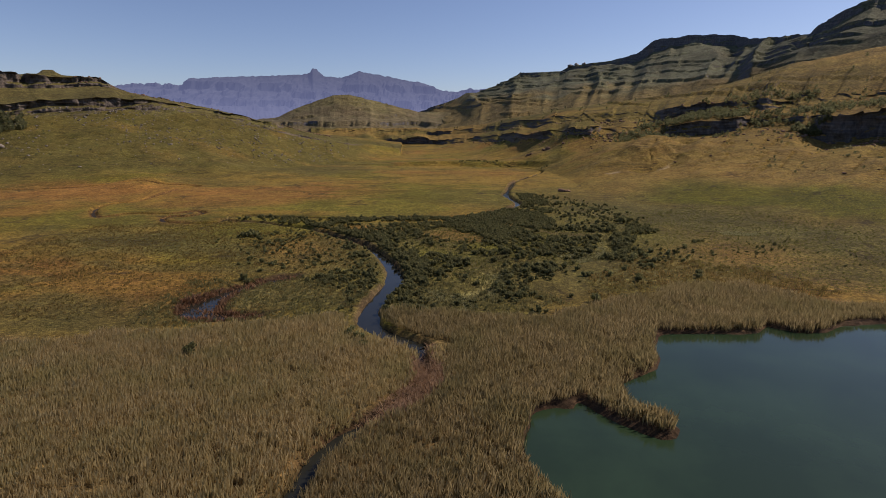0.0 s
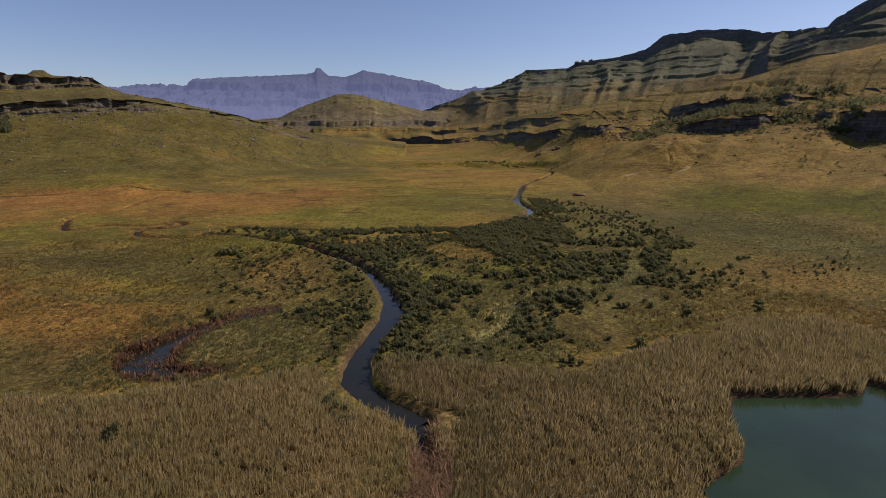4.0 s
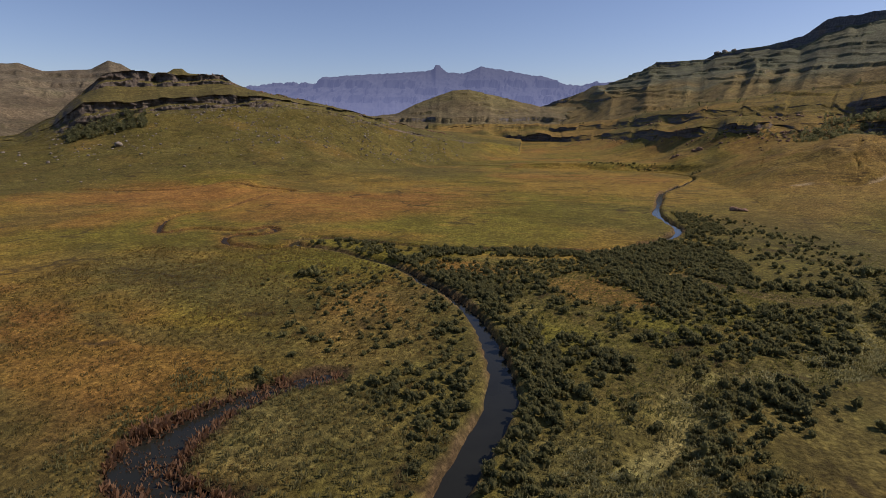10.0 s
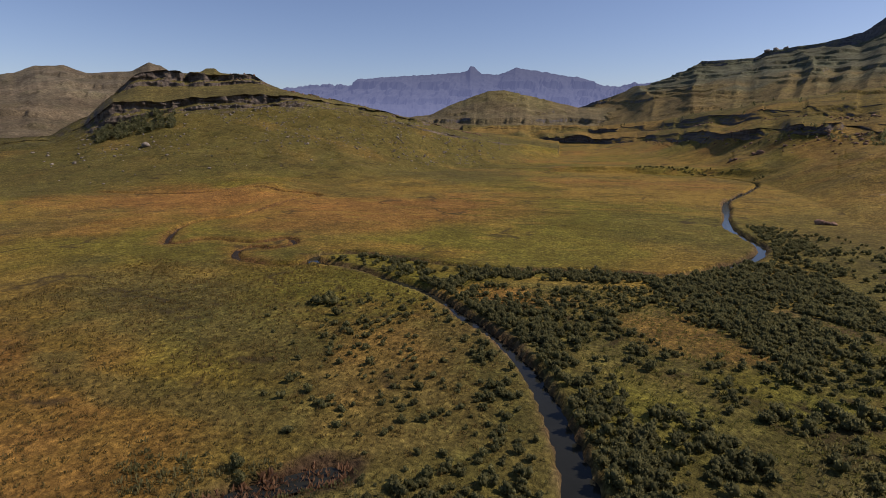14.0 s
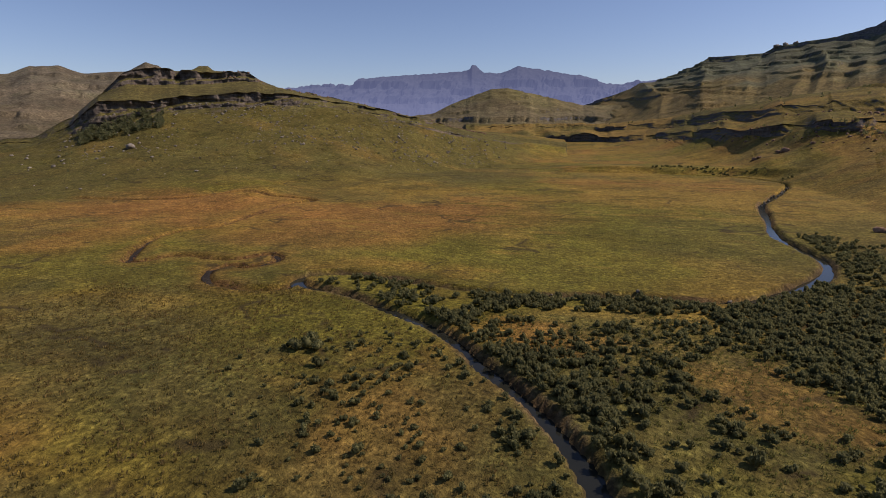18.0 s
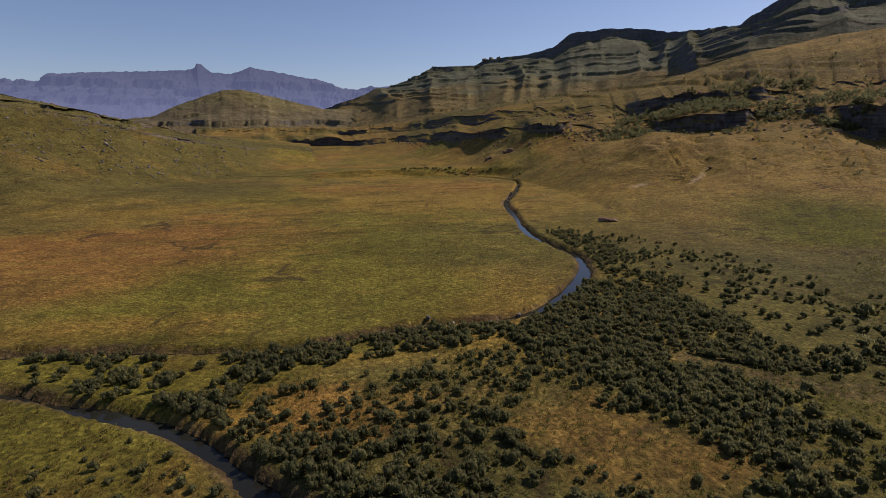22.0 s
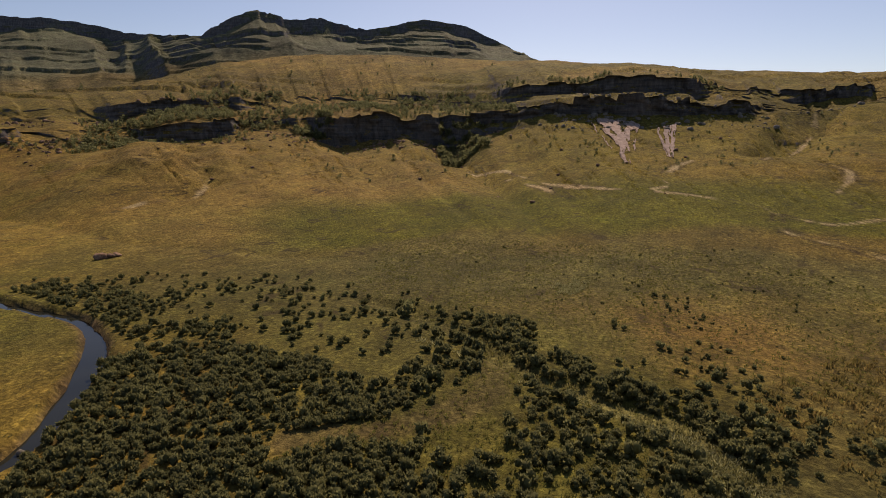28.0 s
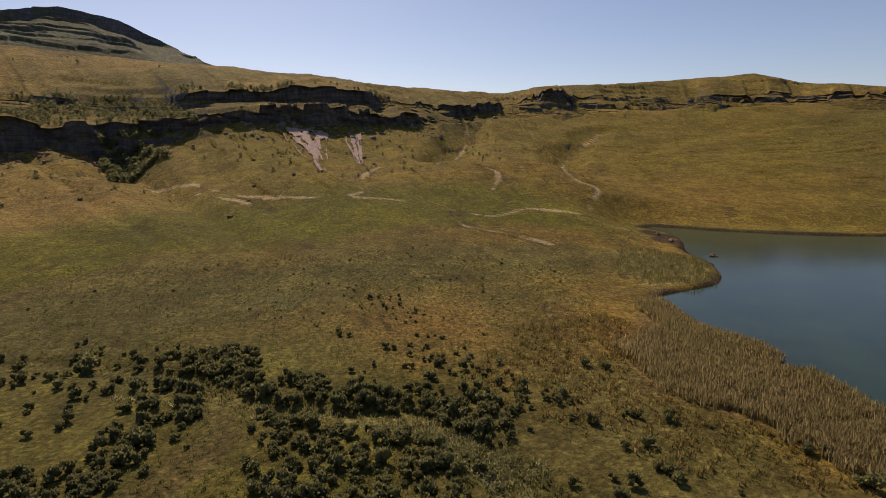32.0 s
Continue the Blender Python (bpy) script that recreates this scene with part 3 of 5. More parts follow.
def land_tint(x, y):
    """Base colour of the grass on the valley floor and aprons."""
    az, r = bearing(x, y)
    c = np.broadcast_to(GOLD, (*np.shape(x), 3)).copy()

    def over(colour, m):
        nonlocal c
        c = c + (colour - c) * np.clip(m, 0, 1)[..., None]
    over(GREEN, smooth(-0.35, 0.45, fbm(x, y, 55, 4, 31)) * 0.8)
    over(RUST, smooth(0.15, 0.6, fbm(x, y, 34, 4, 47)) * 0.55)
    over(OLIVE, smooth(0.1, 0.6, fbm(x, y, 26, 4, 53)) * 0.55)
    # north meadow and its rust-coloured side
    over(GREEN, patch(x, y, -8, 215, 46, 62, -25, 0.35) * 0.85)
    over(RUST, patch(x, y, -68, 232, 46, 34, 30, 0.5) * 0.75)
    over(GOLD, patch(x, y, 14, 183, 12, 18, -30, 0.5) * 0.7)
    over(ORANGE, patch(x, y, -62, 172, 20, 6, 0, 0.5) * 0.5)
    over(GREEN * 0.62, smooth(0.42, 0.62, fbm(x * 0.22, y, 5.5, 3, 101)) * smooth(150, 175, y) * smooth(0.0, 0.3, fbm(x, y, 40, 2, 103)) * 0.7)
    over(GOLD * 1.15, smooth(0.45, 0.6, fbm(x * 0.25, y, 4.5, 3, 107)) * 0.55)
    over(GREEN * 0.55, patch(x, y, -22, 236, 7, 1.8, 0, 0.5) * 0.8)
    over(GREEN * 0.55, patch(x, y, 8, 240, 6, 1.5, 10, 0.5) * 0.8)
    over(RUST, patch(x, y, -150, 225, 34, 26, 20, 0.6) * 0.9)
    over(GREEN, patch(x, y, -105, 160, 40, 22, 20, 0.5) * 0.6)
    # west bank
    over(OLIVE, patch(x, y, -70, 128, 36, 13, -20, 0.6) * 0.8)
    over(ORANGE, patch(x, y, -55, 98, 17, 8, -35, 0.5) * 0.25)
    over(RUST * 0.82, patch(x, y, -68, 93, 26, 16, -20, 0.6) * 0.65)
    over(OLIVE * 1.1, smooth(0.15, 0.5, fbm(x * 0.5, y, 8, 3, 109)) * patch(x, y, -66, 92, 34, 24, 0, 0.6) * 0.6)
    over(ORANGE, patch(x, y, -32, 119, 9, 17, 20, 0.45) * 0.85)
    over(GREEN, patch(x, y, -46, 146, 17, 10, 30, 0.6) * 0.8)
    over(PALE_GREEN, patch(x, y, -26, 85, 12, 10, 0, 0.5) * 0.55)
    over(OLIVE, patch(x, y, -58, 76, 26, 8, -5, 0.6) * 0.7)
    # inside the bend and south of it
    inner = patch(x, y, -4, 128, 26, 40, -25, 0.5)
    over(OLIVE, inner * 0.8)
    over(ORANGE, patch(x, y, 2, 136, 10, 6, -40, 0.5) * 0.5)
    over(ORANGE, patch(x, y, -24, 146, 10, 5, -10, 0.5) * 0.8)
    over(PALE_GREEN, patch(x, y, -1, 84, 7, 8, 0, 0.5) * 0.85)
    over(PALE_GREEN, patch(x, y, 10, 98, 3.5, 11, -12, 0.5) * 0.85)
    over(PALE_GREEN, patch(x, y, 27, 141, 5, 5, 0, 0.6) * 0.7)
    over(PALE_GREEN, patch(x, y, 29, 112, 10, 4, 20, 0.5) * 0.85)
    over(np.array((0.10, 0.078, 0.034)), patch(x, y, 134, 316, 24, 16, -20, 0.5) * 0.8)
    over(GOLD, patch(x, y, 14, 92, 4, 7, 0, 0.6) * 0.5)
    for cx, cy, rx, ry in ((38, 127, 8, 14), (28, 128, 8, 8), (46, 150, 10, 16), (12, 118, 7, 8), (-4, 110, 6, 8)):
        over(np.array((0.138, 0.138, 0.020)), patch(x, y, cx, cy, rx, ry, 20, 0.5) * 0.75)
    # east side
    over(GREEN, patch(x, y, 44, 150, 18, 45, -8, 0.5) * 0.9)
    over(OLIVE, patch(x, y, 82, 165, 18, 40, 20, 0.6) * 0.8)
    over(OLIVE * 1.15, patch(x, y, 92, 105, 26, 16, 20, 0.6) * 0.6)
    over(ORANGE, patch(x, y, 70, 117, 16, 11, 20, 0.6) * 0.5)
    over(GOLD, patch(x, y, 108, 128, 14, 45, 12, 0.6) * 0.8)
    over(GREEN, patch(x, y, 138, 150, 16, 80, 12, 0.5) * 0.95)
    over(GREEN, patch(x, y, 75, 240, 30, 28, 0, 0.5) * 0.8)
    over(OLIVE, patch(x, y, 45, 102, 20, 14, 0, 0.6) * 0.6)
    over(OLIVE, patch(x, y, 18, 98, 28, 20, 20, 0.6) * 0.85)
    belt = r + 0.45 * (az - 41) + fbm(x, y, 22, 4, 83) * 7
    side = smooth(24, 34, az) * smooth(96, 82, az)
    over(OLIVE, smooth(118, 126, belt) * smooth(150, 142, belt) * side * 0.8)
    over(GOLD * 0.72, smooth(143, 150, belt) * smooth(170, 162, belt) * side * 0.85)
    over(np.array((0.112, 0.103, 0.012)), smooth(160, 170, belt) * smooth(212, 190, belt) * side)
    over(np.array((0.125, 0.088, 0.038)), smooth(2.4, 1.2, seg_dist(x, y, [(43, 139), (36, 137), (31, 138), (25, 142), (19, 149)]) + fbm(x, y, 5, 3, 8)) * 0.8)
    over(PALE_GREEN * 1.15, smooth(2.0, 0.6, seg_dist(x, y, OLD_CHANNEL) + fbm(x, y, 4, 3, 9) * 0.8) * 0.75)
    over(OLIVE * 0.95, patch(x, y, 70, 175, 48, 68, 10, 0.6) * 0.8)
    # slopes
    east = smooth(10, 30, az) * smooth(150, 210, r) * smooth(150, 120, az)
    east = east * np.maximum(smooth(34, 28, az), smooth(186, 212, belt))
    over(HILL_GOLD, east * smooth(62, 40, az) * 0.8)
    over(HILL_OLIVE, east * smooth(45, 66, az) * 0.8)
    over(np.array((0.158, 0.125, 0.017)), smooth(48, 62, az) * smooth(130, 115, az) * smooth(150, 190, r) * 0.75)
    over(RUST, patch(x, y, 200, 30, 30, 90, 0, 0.6) * 0.25)
    over(HILL_OLIVE, smooth(-4, -14, az) * smooth(240, 285, r) * 0.95)
    over(HILL_GOLD, smooth(0.2, 0.6, fbm(x, y, 30, 4, 71)) * smooth(260, 330, r) * 0.5)
    over(np.array((0.094, 0.094, 0.009)), smooth(156, 168, belt) * smooth(226, 200, belt) * smooth(26, 38, az) * smooth(92, 80, az) * 0.9)
    # reeds, mud and bare soil
    near = (x > -214) & (x < 335) & (y > -120) & (y < 320)
    xx, yy = x[near], y[near]
    cn = c[near]

    def overn(colour, m):
        nonlocal cn
        cn = cn + (colour - cn) * np.clip(m, 0, 1)[..., None]
    wob = fbm(xx, yy, 6, 3, 77)
    for poly in (REED_W, REED_E):
        overn(TAN, smooth(2, -2, signed(xx, yy, poly) + wob * 2) * 0.8)
    overn(PALE_GREEN, smooth(2, -2, signed(xx, yy, REED_P) + wob * 2) * 0.6)
    overn(MUD, smooth(2.6, 0.2, signed(xx, yy, LAKE) + wob) * 0.9)
    overn(MUD, smooth(1.8, 0.2, signed(xx, yy, POOL) + wob) * 0.9)
    overn(np.array((0.10, 0.07, 0.04)), smooth(0.9, 0.1, seg_dist(xx, yy, RIVER) - river_half(xx, yy) + wob * 0.4) * 0.8)
    # brook's muddy banks, with the shade of the cut painted into the brown
    overn(np.array((0.075, 0.048, 0.026)), smooth(1.5, 0.9, seg_dist(xx, yy, BROOK) + wob * 0.4) * 0.95)
    overn(MUD, smooth(1.7, 0.6, seg_dist(xx, yy, OUTLET) + wob * 0.4) * 0.9)
    for line in TRACKS:
        d = seg_dist(xx, yy, line) + fbm(xx, yy, 7, 4, 41) * 1.1
        overn(np.array((0.33, 0.265, 0.14)), smooth(1.0, 0.35, d) * smooth(-0.55, -0.1, fbm(xx, yy, 14, 3, 43)) * 0.95)
        overn(MUD, smooth(0.7, 0.2, np.abs(d - 1.5)) * smooth(0.0, 0.3, fbm(xx, yy, 9, 3, 44)) * 0.6)
    overn(MUD * 0.8, smooth(4.5, 2.0, seg_dist(xx, yy, [(124, 46), (134, 46), (146, 44)]) + wob * 2) * 0.9)
    overn(ORANGE, smooth(5.0, 2.4, seg_dist(xx, yy, BROOK) + wob * 2) * 0.35)
    c[near] = cn
    return np.clip(c * SUNBLEACHED * (1 + 0.22 * fbm(x, y, 9, 4, 15))[..., None], 0.01, 1)


def hill_tint(x, y, z, tone=None):
    az, r = bearing(x, y)
    if tone is not None:
        low, high, zl, zh = tone
        m = smooth(zl, zh, z + 14 * fbm(x, y, 60, 3, 62))[..., None]
        c = np.array(low) + (np.array(high) - np.array(low)) * m
        return np.clip(c * (1 + 0.22 * fbm(x, y, 40, 4, 19) + 0.15 * fbm(x, y, 130, 3, 64))[..., None], 0.01, 1)
    c = land_tint(x, y)
    far = smooth(380, 640, r)
    h = HILL_OLIVE + (HILL_GOLD - HILL_OLIVE) * smooth(-0.3, 0.5, fbm(x, y, 90, 4, 61))[..., None]
    h = h * SUNBLEACHED
    c = c + (h - c) * np.maximum(far, smooth(15, 35, z) * 0.5)[..., None]
    return np.clip(c * (1 + 0.25 * fbm(x, y, 24, 4, 19))[..., None], 0.01, 1)

# ---- ground ----
gx = np.concatenate([spread(-130, 116, 0.78, -4900, 116.1, 1.045), spread(117.2, 262, 1.3, 117.0, 4900, 1.045)])
gy = np.concatenate([spread(22, 258, 0.78, -4900, 258.1), spread(259.2, 430, 1.5, 259.0, 4900, 1.05)])
GX, GY = np.meshgrid(gx, gy)
ground = sheet("ground", GX, GY, terrain(GX, GY), MAT_GROUND, land_tint(GX, GY))
tagged(ground, "golden and green grass of a wet valley floor with bare banks", "ground", kind="structure")
PARTS = dict(base="slope", top="rock_band", base2="bench", top2="rock_band", crest="upper_slope", rim="crag_slope", back="back_slope")


def loft(name, label, kit, order, steps, a0, a1, da, mat, wobble=5.0, rough=1.0, start=0.45, seed=0, beds=(), tone=None, spur=0.0, spur_size=130.0, strong=None, shelf=0.6):
    """A hillside between lines of known height, seen from the pole; each stretch between two lines is a part."""
    az = np.arange(a0, a1 + da, da)
    Rs, Zs = [], []
    for k, key in enumerate(order):
        r, z = line_at(kit[key], az)
        if key == "foot" and start:
            rb, zb = line_at(kit["base"], az)
            r = r + (rb - r) * start
        arc = az * math.pi / 180 * r
        if k:
            r = r + fbm(arc, arc * 0 + 40 * (k // 2), 42, 4, seed + 3) * wobble + fbm(arc, arc * 0, 10, 3, seed + 50 + k) * wobble * 0.2
            z = z + fbm(arc, arc * 0 + 9, 16, 3, seed + 90 + k) * rough * 0.45
            if strong and key in ("base", "base2"):
                z = z + np.maximum(0, fbm(arc, arc * 0, 20, 3, seed + 44 + k)) * 2.2 * (1 if name == "escarpment" else 0.5) * smooth(0.3, 0.7, strong("top" if key == "base" else "top2", az, arc))
            if strong and key in ("top", "top2"):
                z = z + (vnoise(arc / 7, arc * 0, seed + 12 + k) > 0.5) * (1.6 if name == "escarpment" else 0.7) + fbm(arc, arc * 0, 12, 3, seed + 15) * 0.8
        if key in ("rim", "crest") and "rim" in kit:
            crag = np.clip(smooth(35.5, 37, az) * smooth(52, 49, az) + 0.45 * smooth(20, 22, az) * smooth(31, 29, az), 0, 1)
            z = z + crag * (fbm(arc, arc * 0, 30, 4, 5) * 3 + (vnoise(arc / 11, arc * 0, 6) > 0.5) * 1.8 - 1)
            r = r + crag * fbm(arc, arc * 0 + 3, 40, 3, 12) * 8
        if strong and key in ("top", "top2"):
            s = strong(key, az, arc)
            r = Rs[-1] + 1.2 + shelf + (1 - s) * 26 + fbm(arc, arc * 0, 8, 3, seed + 60 + k) * 0.8
        elif strong and key in ("base2", "crest", "back"):
            r = np.maximum(r, Rs[-1] + 8)
        Rs.append(r), Zs.append(z)
    R, Z, cuts, U = [Rs[0]], [Zs[0]], [0], [0.0]
    nk = len(Rs)
    crest = order.index("crest")
    for k in range(1, nk):
        cliff = order[k] in ("top", "top2")
        for j in range(1, steps[k - 1] + 1):
            t = j / steps[k - 1]
            r = Rs[k - 1] + (Rs[k] - Rs[k - 1]) * t
            if cliff and strong:
                run = az * math.pi / 180 * Rs[k]
                wide = shelf + 2.8 * (1 - strong(order[k], az, run))
                ledge = smooth(0.34, 0.56, t + 0.22 * fbm(run, run * 0 + 5, 26, 3, seed + 70 + k))
                r = Rs[k - 1] + (Rs[k] - Rs[k - 1] - wide) * t + wide * ledge
            z = Zs[k - 1] + (Zs[k] - Zs[k - 1]) * (t if k > 1 else 0.6 * t + 0.4 * t * t)
            if cliff and j < steps[k - 1]:
                arc = az * math.pi / 180 * r
                r = r + fbm(arc, z * 1.6, 6, 4, seed + 5) * 2.4 + (vnoise(arc / 3.2, z / 40.0, seed + 8) > 0.55) * 1.3 + (vnoise(arc / 8.5, z / 60.0, seed + 18) > 0.5) * 1.6 + (vnoise(arc / 30.0, z / 1.8, seed + 9) > 0.5) * 0.8
            if order[k] == "crest" and "top2" in order:
                z = z + math.sin(t * math.pi) * (2.0 if name == "escarpment" else 0.4)
            R.append(r), Z.append(z)
            U.append(min(1.0, (k - 1 + t) / crest) if k <= crest else 1.0 + t)
        cuts.append(len(R) - 1)
    R, Z, U = np.array(R), np.array(Z), np.array(U)[:, None]
    A = np.radians(az)[None, :] + 0 * R
    X, Y = SEE[0] + R * np.sin(A), SEE[1] + R * np.cos(A)
    if start:
        n = cuts[1]
        t = np.linspace(0, 1, n + 1)[:, None]
        base = terrain(X[:n + 1], Y[:n + 1], False) - 0.5
        Z[:n + 1] = base * (1 - smooth(0.45, 1, t)) + Z[:n + 1] * smooth(0.45, 1, t)
    env = np.sin(np.clip(U, 0, 1) * math.pi) ** 0.7
    if "rim" in kit:
        env = env * (0.35 + 0.65 * smooth(36, 30, np.degrees(A)))
    if spur:
        # ribs and gullies that run down the slope
        W = A * Rs[crest].mean() + 0.12 * spur_size * fbm(X, Y, spur_size * 2, 2, seed + 35)
        Z = Z + (1 - np.abs(fbm(W, R * 0.08, spur_size, 2, seed + 31)) * 1.3 - 0.5) * spur * env
        Z = Z + (1 - np.abs(fbm(W, R * 0.08, spur_size * 0.4, 2, seed + 33)) * 1.3 - 0.5) * spur * 0.35 * env
    if beds:
        # beds of hard rock: short cliffs at uneven heights that come and go along the slope
        zz = Z + fbm(X, Y, 260, 3, seed + 7) * 7
        arc = A * R
        for n, (level, tall, least) in enumerate([(*b, 0.0)[:3] for b in beds]):
            hard = smooth(-0.15, 0.4, fbm(arc + 431 * n, R * 0.25, 60, 3, seed + 21 + n)) * (1 - 0.6 * smooth(0.93, 1.0, U))
            hard = np.maximum(hard, least)
            d = zz - level - 2.5 * fbm(arc, R * 0, 14, 3, seed + 60 + n)
            Z = Z + hard * tall * (smooth(-0.3, 0.5, d) - np.clip(d / (tall * 3.4) + 0.5, 0, 1))
    Z = Z + fbm(X, Y, 24, 4, seed + 1) * rough * np.minimum(1, 5 * U) * 0.8
    top = thing(name, (X[0].mean(), Y[0].mean(), 0))
    inv = Matrix.Translation(top.location).inverted()
    T = hill_tint(X, Y, Z, tone)
    for k in range(1, nk):
        a, b = cuts[k - 1], cuts[k] + 1
        ob = sheet(PARTS[order[k]], X[a:b], Y[a:b], Z[a:b], mat, T[a:b], top, rounded=not (order[k] in ("top", "top2", "rim") or name == "mountain"))
        ob.matrix_parent_inverse = inv
    return tagged(top, label, "hill")


def east_strong(key, az, arc):
    s = smooth(-0.05, 0.35, fbm(arc, arc * 0 + (7 if key == "top" else 33), 40, 4, 17))
    if key == "top":
        solid = smooth(40.5, 42.5, az) * smooth(53.5, 52, az) + smooth(62, 65, az) * smooth(83, 80, az) + smooth(-6.2, -5.2, az) * smooth(2, 0.5, az) + 0.7 * smooth(-7.5, -8.5, az)
        gone = smooth(84, 87, az)
        return np.clip(np.maximum(s * smooth(100, 84, az), solid) * (1 - gone * 0.8), 0.06, 1)
    solid = smooth(60, 64, az) * smooth(80, 77, az) + 0.7 * smooth(26, 28, az) * smooth(40, 36, az) + smooth(84, 86, az) * smooth(93, 91, az) + smooth(112, 114, az)
    dome = 0.55 * smooth(95.5, 96.5, az) * smooth(100.5, 99.5, az)
    return np.clip(np.maximum(s * smooth(84, 80, az), solid + dome), 0.06, 1)


def mesa_strong(key, az, arc):
    s = smooth(-0.3, 0.15, fbm(arc, arc * 0 + 3, 20, 4, 23))
    if key == "top":
        return np.clip(s * (0.55 + 0.45 * smooth(-28, -33, az)) * smooth(-50, -47, az) * smooth(-14, -20, az) + smooth(-48, -46, az) * smooth(-32, -36, az) * 0.7, 0.05, 1)
    gap = 1 - 0.8 * smooth(-41.2, -40.9, az) * smooth(-40.3, -40.6, az)
    return np.clip(smooth(-46.5, -45, az) * smooth(-32.6, -34.2, az) * gap, 0.05, 1)


ORDER = ["foot", "base", "top", "base2", "top2", "crest", "back"]
loft("escarpment", "long grassy escarpment with two dark bands of sandstone cliff", EAST, ORDER, [50, 18, 22, 16, 44, 6], -14, 140, 0.14, MAT_SCARP, wobble=6, rough=1.0, strong=east_strong, spur=2.6, spur_size=60, beds=[(29, 2.2), (52, 2.6), (59, 3), (66, 2.2), (73, 3)])
loft("mesa", "flat-topped green hill with broken rims of brown sandstone", MESA, ORDER, [40, 20, 20, 18, 10, 8], -75, -4, 0.11, MAT_HILL, wobble=2.5, rough=0.7, seed=100, tone=((0.116, 0.099, 0.026), (0.128, 0.108, 0.033), 20, 50), strong=mesa_strong, shelf=6.0)
PEAK_BEDS = [(44, 3), (52, 4.5), (59, 2.5), (66, 3), (72, 4), (79, 2.5), (85, 4), (92, 3), (98, 4.5), (105, 3), (111, 4), (117, 3), (124, 5), (131, 3), (137, 4), (144, 3), (151, 5), (158, 3), (165, 4), (173, 3), (181, 4), (189, 4)]
SUMMIT = dict(foot=[(-3, 1000, 22), (8, 720, 34), (30, 600, 58), (36, 548, 74), (42, 545, 84), (52, 540, 88), (62, 530, 82), (80, 560, 72)],
              base=[(-3, 1090, 40), (8, 900, 66), (20, 790, 84), (30, 700, 90), (36, 620, 104), (42, 596, 110), (52, 594, 111), (60, 590, 108), (66, 590, 93), (70, 590, 84), (80, 600, 68)],
              crest=[(-3, 1215, 59), (0, 1215, 80), (2.5, 1215, 98), (5, 1215, 114), (7.8, 1215, 138), (8.6, 1215, 150), (12.9, 1215, 152), (13.8, 1210, 163), (18, 1170, 167), (20.4, 1150, 176), (22, 1143, 198), (25, 1120, 201), (29, 1102, 196),
                     (30.7, 1000, 172), (35.9, 790, 143), (36.8, 740, 149), (40.5, 720, 164), (42.8, 720, 157), (45.4, 720, 164), (50.3, 720, 149), (56.0, 720, 164), (60.0, 720, 156), (64.0, 720, 133), (66.0, 720, 119), (69.5, 720, 106), (78.5, 720, 81), (80, 720, 76)],
              back=[(-3, 1700, 40), (20, 1500, 120), (36, 1000, 110), (80, 900, 50)])
SUMMIT["rim"] = [(a, r - 7, z - (2.5 + 11 * float(smooth(6, 9, a) * smooth(32, 30, a) + smooth(35.5, 37, a) * smooth(64, 60, a)))) for a, r, z in SUMMIT["crest"]]
loft("mountain", "tall terraced mountain of grassy ledges and grey crags", SUMMIT, ["foot", "base", "rim", "crest", "back"], [40, 170, 8, 6], -3, 80, 0.12, MAT_PEAK, wobble=6, rough=0.9, start=0, beds=PEAK_BEDS, tone=((0.155, 0.118, 0.044), (0.104, 0.109, 0.062), 74, 100), spur=18, spur_size=90, seed=200)
MID = dict(foot=[(-30, 880, 6), (8, 880, 6)], base=[(-30, 1000, 18), (-16, 990, 34), (-13, 985, 39), (-8, 985, 41), (-4, 990, 30), (8, 1000, 24)],
           crest=[(-30, 1110, 26), (-22, 1110, 36), (-17.7, 1110, 44), (-16, 1110, 60), (-14.4, 1110, 74), (-11.5, 1110, 94), (-9.8, 1110, 96), (-7.4, 1110, 85), (-5.1, 1110, 74), (-2.2, 1110, 62), (0, 1110, 60), (8, 1110, 64)],
           back=[(-30, 1500, 10), (8, 1500, 10)])
loft("conical_hill", "brown conical hill with low ledges of rock", MID, ["foot", "base", "crest", "back"], [24, 50, 8], -30, 8, 0.11, MAT_PEAK, wobble=8, rough=1.5, start=0, beds=[(17, 5, 0.5), (33, 9, 0.8), (47, 5), (62, 4), (76, 5), (88, 4)], tone=((0.135, 0.112, 0.058), (0.15, 0.128, 0.052), 40, 80), spur=5, spur_size=120, seed=300)
WEST = dict(foot=[(-80, 520, 2), (-36, 620, 2)], base=[(-80, 700, 30), (-36, 800, 30)],
            crest=[(-80, 1100, 90), (-55, 1100, 99), (-53.6, 1100, 105), (-52.2, 1100, 117), (-50.2, 1100, 119), (-48.7, 1100, 110), (-45.2, 1100, 115), (-43.8, 1100, 131), (-42.9, 1100, 126), (-42, 1100, 115), (-36, 1100, 50)],
            back=[(-80, 1400, 60), (-36, 1400, 20)])
loft("far_hill", "brown bare hills with a small grey knob", WEST, ["foot", "base", "crest", "back"], [24, 50, 8], -80, -36, 0.13, MAT_PEAK, wobble=8, rough=1.5, start=0, beds=[(24, 5), (38, 7), (55, 5), (72, 6), (88, 5), (104, 5)], tone=((0.135, 0.11, 0.065), (0.14, 0.118, 0.075), 40, 90), spur=9, spur_size=150, seed=400)
